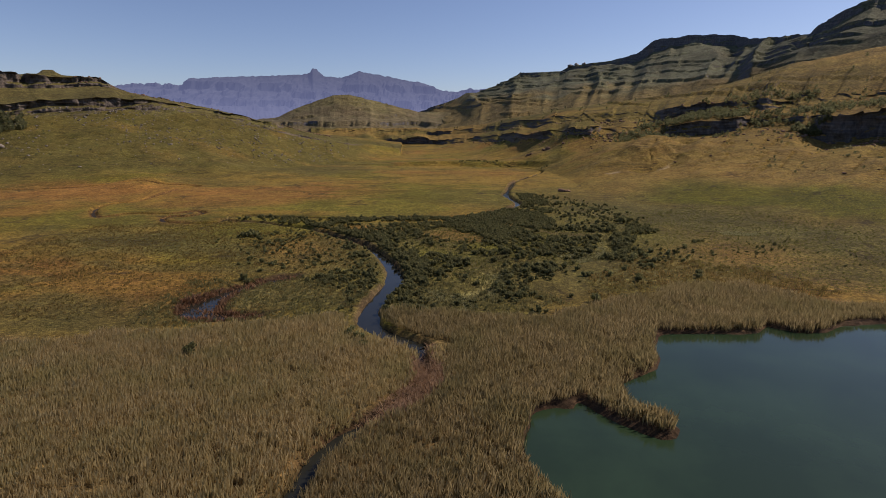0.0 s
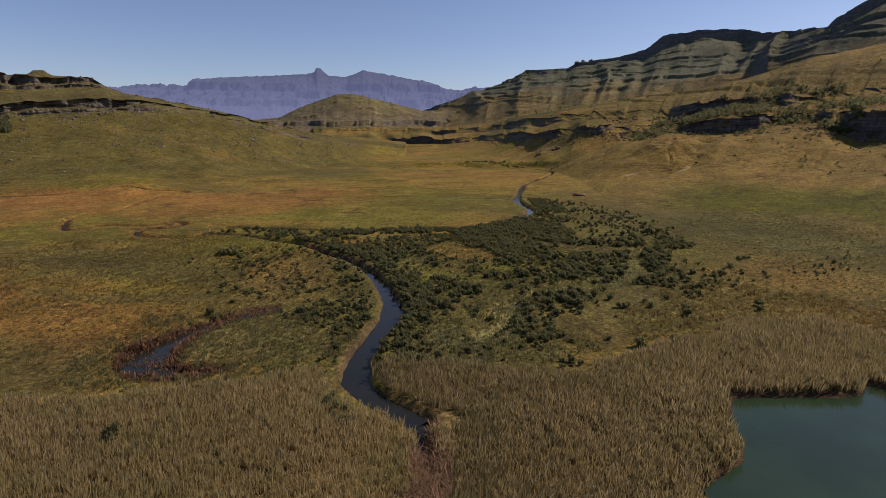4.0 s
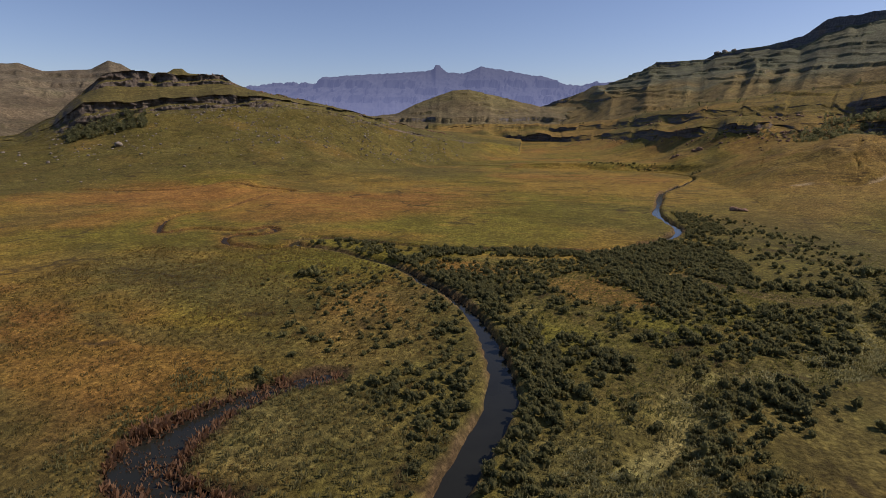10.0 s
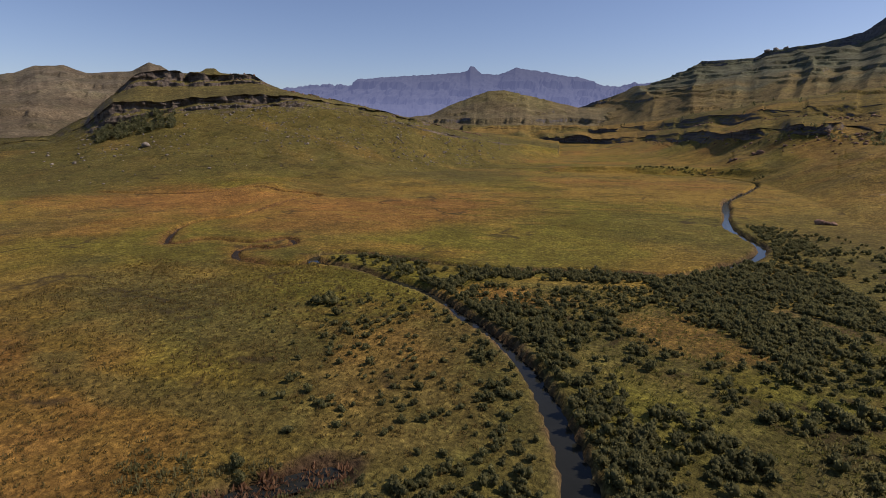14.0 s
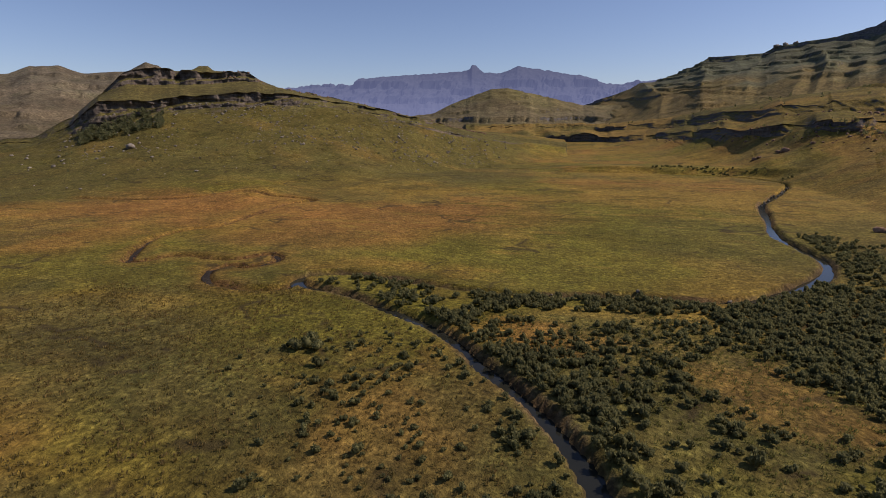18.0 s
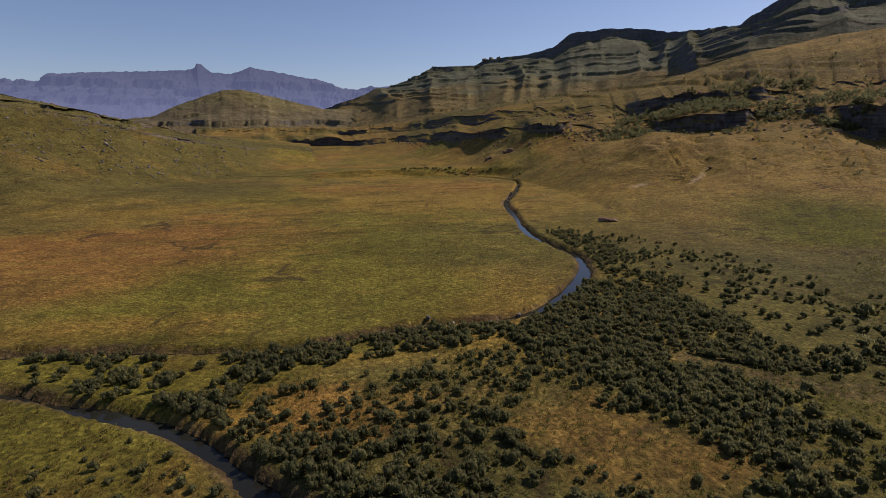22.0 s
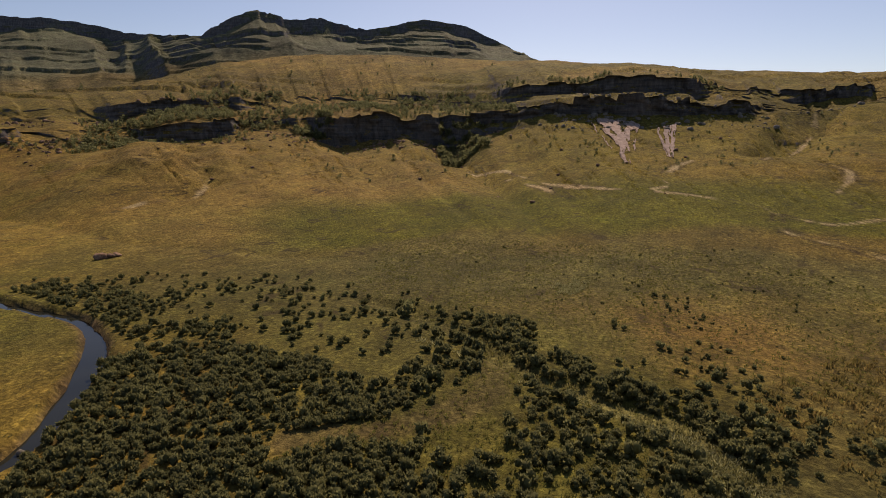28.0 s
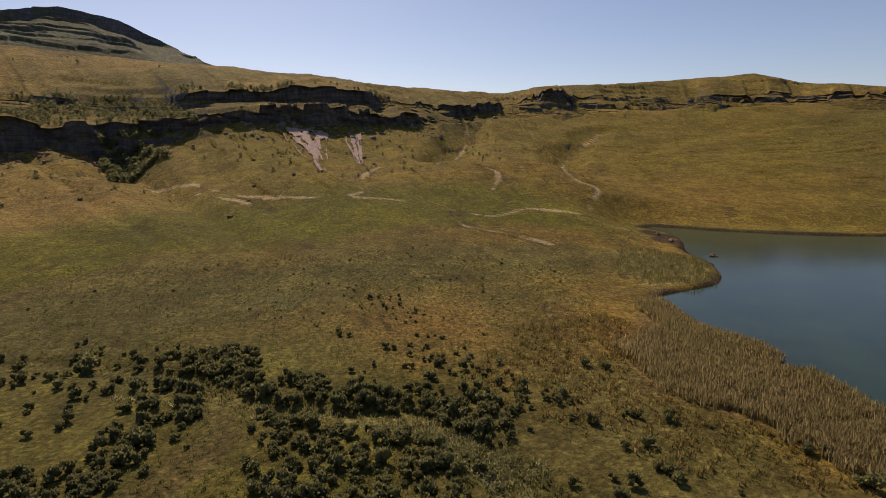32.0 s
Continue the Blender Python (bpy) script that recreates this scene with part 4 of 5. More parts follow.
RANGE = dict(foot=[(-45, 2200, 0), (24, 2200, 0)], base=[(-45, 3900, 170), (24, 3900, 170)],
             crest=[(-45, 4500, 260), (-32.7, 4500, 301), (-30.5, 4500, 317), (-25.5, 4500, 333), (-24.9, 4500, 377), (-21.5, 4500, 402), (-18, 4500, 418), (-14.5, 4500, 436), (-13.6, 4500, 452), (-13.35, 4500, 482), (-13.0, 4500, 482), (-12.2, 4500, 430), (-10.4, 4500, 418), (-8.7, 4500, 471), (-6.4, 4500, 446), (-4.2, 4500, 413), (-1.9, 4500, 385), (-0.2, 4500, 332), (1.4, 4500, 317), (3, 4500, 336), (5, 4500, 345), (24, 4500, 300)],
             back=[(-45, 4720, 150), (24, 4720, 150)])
tagged(loft("mountain_range", "distant mountain range with a spire and cliffs, blue haze painted in", RANGE, ["foot", "base", "crest", "back"], [20, 60, 4], -45, 24, 0.07, MAT_FAR, wobble=0, rough=5, start=0, beds=[(190, 50), (255, 45), (318, 55)], spur=26, spur_size=650, seed=500), category="mountain range")


# ---- water ----
def water(name, poly, z, mat, label):
    bm = bmesh.new()
    bm.faces.new([bm.verts.new((x, y, z)) for x, y in poly])
    bmesh.ops.triangulate(bm, faces=bm.faces[:])
    bmesh.ops.recalc_face_normals(bm, faces=bm.faces[:])
    if bm.faces[:][0].normal.z < 0:
        bmesh.ops.reverse_faces(bm, faces=bm.faces[:])
    me = bpy.data.meshes.new(name)
    bm.to_mesh(me)
    bm.free()
    me.materials.append(mat)
    return tagged(new(name, me), label, "water", kind="structure")


def ribbon(name, line, half, z, mat, rows=2):
    """A strip along a line; z: a height, or a function of x and y."""
    p = np.array(line)[:, :2]
    t = np.gradient(p, axis=0)
    t /= np.linalg.norm(t, axis=1)[:, None] + 1e-9
    n = np.stack([-t[:, 1], t[:, 0]], 1)
    q = np.stack([p + n * (half * s)[:, None] for s in np.linspace(1, -1, rows)])
    zz = np.full(q.shape[:2], z) if isinstance(z, float) else z(q[..., 0], q[..., 1])
    return sheet(name, q[..., 0], q[..., 1], zz, mat)


water("lake", LAKE, WATER_Z, MAT_LAKE, "still dark green lake water reflecting the sky")
water("pool", POOL, WATER_Z + 0.15, MAT_RIVER, "dark oxbow pool with reddish reeds standing in it")
rp = np.array(RIVER)
river = ribbon("river", RIVER, river_half(rp[:, 0], rp[:, 1]) + 0.7, WATER_Z, MAT_RIVER)
tagged(river, "narrow dark river winding through the marsh", "water", kind="structure")
op = np.array(OUTLET)
outlet = ribbon("stream", OUTLET, np.full(len(op), 0.8), WATER_Z - 0.05, MAT_RIVER)
tagged(outlet, "thin stream hidden between tall reeds", "water", kind="structure")
bp = np.array(BROOK)
brook = ribbon("brook", BROOK, 0.3 + 0.45 * vnoise(bp[:, 0] / 4, bp[:, 1] / 4, 3), lambda x, y: terrain(x, y) * 0 + np.minimum(terrain(x, y), terrain(x, y, False) - 0.5) + 0.3, MAT_MUD)
tagged(brook, "thin dark brook looping through the grass", "water", kind="structure")

# ---- plants ----
rng = np.random.default_rng(7)


def blob(n_ring, n_seg, seed, rough=0.25):
    """A lumpy closed ball of unit size: points and triangles."""
    co, fa = [(0, 0, 1.0)], []
    for i in range(1, n_ring):
        a = math.pi * i / n_ring
        for j in range(n_seg):
            b = 2 * math.pi * j / n_seg
            co.append((math.sin(a) * math.cos(b), math.sin(a) * math.sin(b), math.cos(a)))
    co.append((0, 0, -1.0))
    last = len(co) - 1
    for j in range(n_seg):
        fa.append((0, 1 + j, 1 + (j + 1) % n_seg))
        fa.append((last, last - n_seg + (j + 1) % n_seg, last - n_seg + j))
        for i in range(n_ring - 2):
            p, q = 1 + i * n_seg + j, 1 + i * n_seg + (j + 1) % n_seg
            fa += [(p, p + n_seg, q + n_seg), (p, q + n_seg, q)]
    co = np.array(co)
    g = np.random.default_rng(seed)
    co = co * (1 + rough * (g.random(len(co)) * 2 - 1))[:, None]
    return co, np.array(fa)


def bush_shape(seed, leaves=150, lobes=6):
    """Crown of a shrub about 1 m in radius: lobes of upright sprays over a dark heart. Points, triangles."""
    g = np.random.default_rng(seed)
    cs, rs = [], []
    for i in range(lobes):
        a, d = g.random() * 6.283, 0.15 + 0.5 * g.random()
        cs.append((math.cos(a) * d, math.sin(a) * d, 0.45 + 0.5 * g.random()))
        rs.append(0.34 + 0.22 * g.random())
    co, fa, n = [], [], 0
    for c, r in zip(cs, rs):
        b, f = blob(3, 5, int(g.integers(1e6)), 0.25)
        b = b * (r * 0.85, r * 0.85, r * 1.0) + c
        b[:, 2] = np.maximum(b[:, 2], 0.02)
        co.append(b), fa.append(f + n)
        n += len(b)
    pts, tri = [], []
    for i in range(leaves):
        k = int(g.integers(lobes))
        a, u = g.random() * 6.283, g.random() * 1.25 - 0.25
        s = math.sqrt(max(0, 1 - u * u))
        d = np.array((math.cos(a) * s, math.sin(a) * s, u))
        p = np.array(cs[k]) + d * rs[k] * (0.75 + 0.3 * g.random())
        p[2] = max(p[2], 0.06)
        up = d * 0.6 + np.array((0, 0, 0.75)) + g.normal(0, 0.25, 3)
        up /= np.linalg.norm(up)
        side = np.cross(up, g.normal(0, 1, 3))
        side /= np.linalg.norm(side) + 1e-9
        L, w = 0.22 + 0.24 * g.random(), 0.08 + 0.07 * g.random()
        pts += [p - up * L * 0.35, p + side * w, p + up * L * 0.75, p - side * w]
        tri += [(n, n + 1, n + 2), (n, n + 2, n + 3)]
        n += 4
    co.append(np.array(pts)), fa.append(np.array(tri))
    return np.concatenate(co), np.concatenate(fa)


def stems_shape(seed, count=5):
    """A few bare stems that fan out of the ground."""
    g = np.random.default_rng(seed)
    co, fa, n = [], [], 0
    for i in range(count):
        a, d = g.random() * 6.283, 0.25 + 0.3 * g.random()
        p, q = np.array((math.cos(a) * 0.05, math.sin(a) * 0.05, -0.15)), np.array((math.cos(a) * d, math.sin(a) * d, 0.65))
        for r, c in ((0.035, p), (0.014, q)):
            co += [c + r * np.array((math.cos(k * 2.094), math.sin(k * 2.094), 0)) for k in range(3)]
        for k in range(3):
            m = (k + 1) % 3
            fa += [(n + k, n + m, n + 3 + m), (n + k, n + 3 + m, n + 3 + k)]
        n += 6
    return np.array(co), np.array(fa)


BUSHES = [bush_shape(40 + k, 150 + 15 * (k % 3), 5 + k % 3) for k in range(7)]


def joined(name, shapes, spots, mat, label, category, tilt=0.0):
    """Many plants in one mesh. spots: x, y, z, scale, height factor, turn, and the shape's number."""
    cs, fs, n = [], [], 0
    for k, (co, fa) in enumerate(shapes):
        s = spots[spots[:, 6].astype(int) == k]
        if not len(s):
            continue
        c, d = np.cos(s[:, 5]), np.sin(s[:, 5])
        x = (co[None, :, 0] * c[:, None] - co[None, :, 1] * d[:, None]) * s[:, 3:4] + s[:, 0:1]
        y = (co[None, :, 0] * d[:, None] + co[None, :, 1] * c[:, None]) * s[:, 3:4] + s[:, 1:2]
        z = co[None, :, 2] * (s[:, 3] * s[:, 4])[:, None] + s[:, 2:3]
        if tilt:
            x = x + co[None, :, 2] * tilt * s[:, 3:4]
        cs.append(np.stack([x, y, z], -1).reshape(-1, 3))
        fs.append((fa[None] + (np.arange(len(s)) * len(co))[:, None, None]).reshape(-1, 3) + n)
        n += cs[-1].shape[0]
    ob = mesh_object(name, np.concatenate(cs), np.concatenate(fs), mat)
    return tagged(ob, label, category, kind="stuff")


def scatter(poly, density, gate=None):
    p = np.array(poly, float)
    (x0, y0), (x1, y1) = p.min(0), p.max(0)
    n = int((x1 - x0) * (y1 - y0) * density)
    x, y = x0 + rng.random(n) * (x1 - x0), y0 + rng.random(n) * (y1 - y0)
    ok = inside(x, y, [tuple(q) for q in poly])
    if gate is not None:
        ok &= fbm(x, y, 9, 3, 88) + rng.normal(0, 0.25, n) > gate
    return x[ok], y[ok]


# Where the shrubs grow: outline, number to the square metre, gate of the noise, sizes.
SHRUBS = [
    ([(5, 166), (13, 173), (21, 181), (27, 181), (32, 171), (34, 158), (31, 149), (25, 144), (21, 139), (14, 127), (11, 131), (7, 144), (3, 152), (0, 160)], 0.85, -0.9, 0.5, 1.15, 0),
    ([(-64, 160), (-56, 165), (-29, 162), (1, 166), (4, 160), (-12, 158), (-27, 155), (-32, 150), (-41, 151), (-52, 154)], 0.62, -0.5, 0.65, 1.15, 0),
    ([(-47, 152), (-37, 147), (-28, 139), (-19, 129), (-13, 117), (-9, 105), (-7, 93), (-3, 92), (-3, 105), (-6, 118), (-12, 132), (-24, 144), (-36, 151)], 0.6, -0.6, 0.7, 1.2, 0),
    ([(-32, 150), (-1, 157), (3, 152), (8, 140), (12, 128), (10, 112), (2, 100), (-4, 96), (-6, 118), (-12, 132), (-25, 144)], 0.46, -0.2, 0.4, 1.1, 0),
    ([(-6, 96), (4, 108), (14, 118), (20, 110), (24, 104), (20, 98), (12, 103), (4, 96), (-3, 90)], 0.44, -0.3, 0.55, 1.3, 0),
    ([(-8, 92), (10, 100), (22, 108), (24, 98), (12, 86), (16, 80), (10, 77), (6, 84), (-2, 88), (-6, 80)], 0.09, -0.2, 0.5, 1.15, 1),
    ([(8, 87), (11, 91), (15, 88), (17, 82), (16, 77), (12, 76), (9, 79)], 0.34, -0.3, 0.6, 1.1, 0),
    ([(30, 228), (39, 228), (48, 208), (57, 180), (60, 170), (56, 150), (45, 150), (37, 154), (34, 173), (28, 190)], 0.15, -0.2, 0.55, 1.0, 1),
    ([(27, 184), (31, 205), (31, 226), (36, 226), (40, 205), (38, 180), (33, 170)], 0.34, -0.4, 0.55, 1.0, 0),
    ([(42, 150), (54, 153), (61, 143), (56, 137), (46, 135), (43, 140)], 0.30, -0.2, 0.8, 1.35, 0),
    ([(44, 137), (50, 134), (44, 122), (42, 116), (38, 110), (32, 108), (37, 119), (39, 128)], 0.42, -0.4, 0.75, 1.3, 0),
    ([(20, 139), (25, 144), (31, 149), (40, 146), (42, 138), (38, 124), (30, 112), (20, 100), (10, 96), (12, 110), (12, 128)], 0.34, -0.2, 0.5, 1.3, 0),
    ([(24, 105), (36, 112), (46, 118), (56, 134), (60, 120), (50, 106), (38, 98), (26, 98)], 0.07, -0.15, 0.5, 1.1, 1),
    ([(90, 135), (78, 118), (60, 108), (46, 108), (44, 122), (62, 136)], 0.11, -0.1, 0.3, 0.75, 1),
    ([(60, 150), (80, 190), (110, 150), (115, 100), (95, 88), (64, 95)], 0.03, 0.0, 0.2, 0.5, 0),
    ([(-48, 134), (-36, 142), (-21, 124), (-16, 112), (-13, 98), (-13, 86), (-20, 90), (-27, 95), (-34, 104), (-42, 112)], 0.15, -0.05, 0.35, 0.8, 1),
    ([(-34, 141), (-19, 123), (-14, 108), (-12, 95), (-13, 84), (-19, 90), (-26, 96), (-17, 103), (-21, 118), (-30, 132)], 0.24, 0.0, 0.5, 1.0, 0),
    ([(-44, 132), (-38, 128), (-36, 112), (-38, 100), (-44, 108)], 0.09, 0.0, 0.5, 0.9, 1),
]
SHRUBS.append(([(-5, 92), (-6, 120), (0, 150), (20, 146), (40, 150), (46, 130), (42, 112), (30, 98), (16, 92), (6, 88)], 0.11, -0.15, 0.5, 1.1, 0))
SHRUBS.append(([(-14, 150), (-30, 148), (-26, 138), (-12, 128), (-8, 110), (4, 118), (8, 140), (2, 150)], 0.09, -0.2, 0.4, 0.9, 0))
SHRUBS.append(([(4, 80), (8, 104), (24, 112), (42, 118), (46, 108), (34, 94), (22, 84), (14, 76)], 0.045, -0.2, 0.5, 1.1, 0))
SHRUBS.append(([(36, 232), (54, 212), (66, 176), (60, 150), (44, 150), (36, 176), (30, 206)], 0.09, -0.2, 0.45, 0.95, 1))
SHRUBS.append(([(0, 78), (4, 100), (22, 116), (44, 124), (50, 112), (40, 98), (28, 90), (16, 78)], 0.12, -0.15, 0.4, 1.0, 0))
SHRUBS.append(([(-52, 140), (-38, 146), (-24, 138), (-14, 118), (-10, 96), (-13, 84), (-26, 92), (-38, 102), (-50, 112), (-58, 126)], 0.07, -0.1, 0.3, 0.75, 0))
SHRUBS.append(([(-7, 78), (-7, 94), (6, 106), (20, 114), (34, 112), (30, 98), (20, 88), (12, 78), (4, 80)], 0.2, 0.12, 0.4, 1.15, 0))
SHRUBS.append(([(-8.5, 94), (-9, 78), (-5, 78), (-3, 92)], 0.42, -0.5, 0.5, 1.1, 0))
SHRUBS.append(([(-13, 96), (-14, 78), (-17, 78), (-17, 96)], 0.16, -0.2, 0.4, 0.8, 0))
SHRUBS.append(([(12, 398), (24, 397), (45, 389), (61, 376), (67, 362), (72, 366), (66, 384), (48, 397), (24, 405), (12, 405)], 0.13, -0.1, 0.5, 1.3, 0))
SHRUBS.append(([(-95, 414), (-40, 404), (-2, 400), (-2, 408), (-40, 412), (-95, 424)], 0.03, 0.0, 0.5, 1.0, 0))
CLEAR = [([(1, 143), (9, 135), (10, 126), (3, 128), (-6, 136)], 0.6), ([(-33, 147), (-22, 151), (-14, 147), (-20, 141), (-28, 141)], 0.65),
         ([(22, 146), (30, 141), (33, 136), (27, 135), (22, 140)], 0.9)]
SPOTS = [(36, 94, 0.75), (32, 98, 0.7), (30, 83, 0.75), (28, 98, 0.7), (49, 98, 0.8), (48, 96, 0.7), (-50, 135, 1.3), (-48.5, 134, 1.2), (-51, 133.6, 1.1), (-37, 95, 0.9), (-36, 94, 0.7), (-41, 110, 0.9),
         (30, 84.5, 0.85), (25, 83, 0.9), (25.8, 83.4, 0.7), (37, 97, 0.6), (27, 98, 0.6), (-36, 101, 0.6), (55.5, 168, 1.1), (54.6, 159, 1.4), (53, 158.6, 1.2), (56.5, 160, 1.1), (-46, 130, 0.8), (-31, 61, 1.0), (-11, 66, 0.9), (-12.5, 68, 1.0), (-10, 63.5, 0.8)]
pts = []
for poly, dens, gate, lo, hi, single in SHRUBS:
    x, y = scatter(poly, dens * (2.1 if not single else 1.3), gate)
    keep = seg_dist(x, y, RIVER) > 1.9
    keep &= (signed(x, y, LAKE) > 1.5) & (signed(x, y, POOL) > 0.8) & (seg_dist(x, y, OLD_CHANNEL) > 1.3)
    bank = np.interp(x, [-66, -60, -50, -40, -28, -17, -8, 1, 9], [163.5, 166, 165, 162.5, 162, 164.5, 166.5, 166.5, 170])
    keep &= (y < bank - 1.2) | (x > 10) | (x < -68)
    keep &= seg_dist(x, y, [(43, 139), (36, 137), (31, 138), (25, 142), (19, 149)]) > 2.0
    for cl, share in CLEAR:
        keep &= ~(inside(x, y, cl) & (rng.random(len(x)) < share))
    x, y = x[keep], y[keep]
    s = 0.76 * (lo + (hi - lo) * rng.random(len(x)) ** 1.8)
    pts.append(np.stack([x, y, s, np.full(len(x), single)], 1))
pts.append(np.array([(x, y, s, 2) for x, y, s in SPOTS]))
pts = np.concatenate(pts)
pz = terrain(pts[:, 0], pts[:, 1])
spots = np.stack([pts[:, 0], pts[:, 1], pz - 0.05, pts[:, 2], 0.8 + 0.45 * rng.random(len(pts)), rng.random(len(pts)) * 6.283, rng.integers(0, 7, len(pts))], 1)
lone = np.argsort(-(pts[:, 3] + 0.5 * rng.random(len(pts))), kind="stable")[:290]
rest = np.setdiff1d(np.arange(len(pts)), lone)
SHRUBLETS = [bush_shape(60 + k, 76, 5) for k in range(7)]
joined("thicket", SHRUBLETS, spots[rest], MAT_THICKET, "dense dark green riverside shrubs, uncounted", "shrubs")
proto = []
for k, (co, fa) in enumerate(BUSHES):
    crown = mesh_object("crown", co, fa, MAT_LEAF)
    stems = mesh_object("stems", *stems_shape(k), MAT_WOOD)
    proto.append((crown.data, stems.data))
    bpy.data.objects.remove(crown), bpy.data.objects.remove(stems)
for i in lone:
    x, y, z, s, h, a, k = spots[i]
    ob = thing("bush")
    ob.matrix_basis = pose(x, y, z, 0, 0, math.degrees(a)) @ Matrix.Diagonal((s, s, s * h, 1))
    for nm, me in zip(("crown", "stems"), proto[int(k)]):
        new(nm, me).parent = ob
    tagged(ob, "tall dark green shrub standing in the grass" if s > 0.8 else "small dark green shrub dotted in the grass", "bush", "scattered shrubs")


# ---- reeds and tufts ----
def tuft(seed, blades, height, spread_r, width, plume=0.0, lean=0.25):
    """A tuft of narrow blades, each bent once."""
    g = np.random.default_rng(seed)
    co, fa, n = [], [], 0
    for i in range(blades):
        a, b = g.random() * 6.283, g.random() * 6.283
        r = spread_r * math.sqrt(g.random())
        h = height * (0.7 + 0.45 * g.random())
        p = np.array((math.cos(a) * r, math.sin(a) * r, -0.05))
        d = np.array((math.cos(b), math.sin(b), 0)) * h * lean * g.random()
        s = np.array((-math.sin(b + 0.8), math.cos(b + 0.8), 0)) * width * (0.7 + 0.6 * g.random())
        m = p + d * 0.35 + np.array((0, 0, h * 0.62))
        q = p + d + np.array((0, 0, h))
        co += [p, m + s * (0.8 + plume), q, m - s * (0.8 + plume)]
        fa += [(n, n + 1, n + 3), (n + 3, n + 1, n + 2)]
        n += 4
    return np.array(co), np.array(fa)


def field(name, poly, density, shapes, mat, label, lo, hi, keep_out=True, gate=None, category="reeds"):
    p = np.array(poly, float)
    c = p.mean(0)
    x, y = scatter([tuple(q) for q in c + (p - c) * 1.12], density)
    wx, wy = x + 3.0 * fbm(x, y, 8, 3, 95) + rng.normal(0, 0.6, len(x)), y + 3.0 * fbm(x, y, 8, 3, 96) + rng.normal(0, 0.6, len(x))
    ok = inside(wx, wy, [tuple(q) for q in poly])
    if gate:
        ok &= gate(x, y)
    if keep_out:
        ok &= (signed(x, y, LAKE) > 0.25) & (seg_dist(x, y, OUTLET) > 0.7 + 1.1 * smooth(47, 49, y) * smooth(62, 58, y)) & (seg_dist(x, y, RIVER) > 2.2) & (signed(x, y, POOL) > 0.4)
    x, y = x[ok], y[ok]
    n = len(x)
    z = terrain(x, y)
    sc = (lo + (hi - lo) * rng.random(n)) * (1 + 0.22 * fbm(x, y, 7, 3, 91))
    return joined(name, shapes, np.stack([x, y, z, sc, np.ones(n), rng.random(n) * 6.283, rng.integers(0, len(shapes), n)], 1), mat, label, category, 0.06)


REEDS = [tuft(200 + k, 6, 1.18, 0.42, 0.048, 0.35, 0.45) for k in range(5)]
FALLEN = [tuft(220 + k, 7, 0.75, 0.45, 0.05, 0.2, 2.2) for k in range(5)]
LOW = [tuft(230 + k, 7, 0.55, 0.36, 0.085, 0.1, 1.0) for k in range(4)]
field("reed_bed", [(-75, 62), (-46, 67), (-32, 70), (-17, 74), (-13, 71), (-9, 67), (-3.5, 62), (-2.4, 55), (-5.4, 48), (-11, 41.5), (-13, 26), (-66, 24), (-88, 40)], 11.0, REEDS, MAT_REED, "tall dry golden reeds west of the stream", 0.6, 1.05)
field("reed_bed", REED_E, 11.0, REEDS, MAT_REED_EAST, "tall dry golden reeds along the lake shore", 0.65, 1.1)
field("reed_bed", REED_P, 2.2, REEDS, MAT_REED_GREEN, "pale green reeds on a spit in the lake", 0.6, 1.0)
field("dead_reeds", [(-5, 63), (0, 64), (1, 54), (-2, 49), (-7, 45), (-9, 48), (-4, 54)], 14.0, FALLEN, MAT_REED_RED, "pinkish broken dead reeds lying over the stream", 0.7, 1.15, False, lambda x, y: (seg_dist(x, y, OUTLET) < 1.9) & (y > 46))
field("dead_reeds", [(-45, 71), (-25, 71), (-25, 100), (-45, 100)], 4.5, LOW, MAT_POOL_SEDGE, "reddish brown sedge standing in the pool", 1.2, 2.1, False, lambda x, y: (np.abs(signed(x, y, POOL) + 0.3) < 0.6) | ((signed(x, y, POOL) < 0) & ((fbm(x, y, 4, 2, 4) > -0.3) & (x > -39.5) | (fbm(x, y, 4, 2, 4) > 0.3) | ((y > 85) & (fbm(x, y, 2.5, 2, 6) > -0.1)))))
field("marsh_sedge", [(-46, 96), (-22, 100), (-13, 84), (-14, 72), (-30, 71), (-48, 72)], 1.8, LOW, MAT_REED_GREEN, "low pale green marsh sedge beside the pool", 0.6, 1.1, category="sedge")
field("marsh_sedge", [(-8, 78), (-6, 92), (6, 100), (10, 112), (16, 108), (14, 92), (22, 80), (8, 76)], 2.2, LOW, MAT_REED_GREEN, "low pale green marsh sedge between the shrubs", 0.6, 1.2, category="sedge")
field("marsh_sedge", [(24, 84), (26, 98), (46, 112), (62, 104), (70, 88), (58, 86), (46, 94), (36, 87)], 1.3, LOW, MAT_SEDGE, "low rusty sedge between reeds and shrubs", 0.6, 1.2, category="sedge")
field("marsh_sedge", [(20, 100), (26, 112), (36, 120), (42, 136), (50, 150), (56, 148), (46, 130), (44, 116), (32, 106)], 1.6, LOW, MAT_REED_GREEN, "pale sedge in an old river channel", 0.6, 1.1, category="sedge", gate=lambda x, y: seg_dist(x, y, OLD_CHANNEL) < 2.4)
field("grass_tufts", [(-100, 76), (-100, 150), (-60, 160), (-36, 142), (-18, 118), (-14, 84), (-40, 72)], 1.3, LOW, MAT_SEDGE, "tufts of golden grass on the west bank", 0.35, 0.75, category="grass")
field("grass_tufts", [(-36, 150), (0, 158), (24, 146), (44, 140), (40, 118), (12, 96), (-4, 94), (-10, 120)], 1.6, LOW, MAT_GREEN_GRASS, "tufts of green grass among the shrubs", 0.35, 0.75, category="grass")
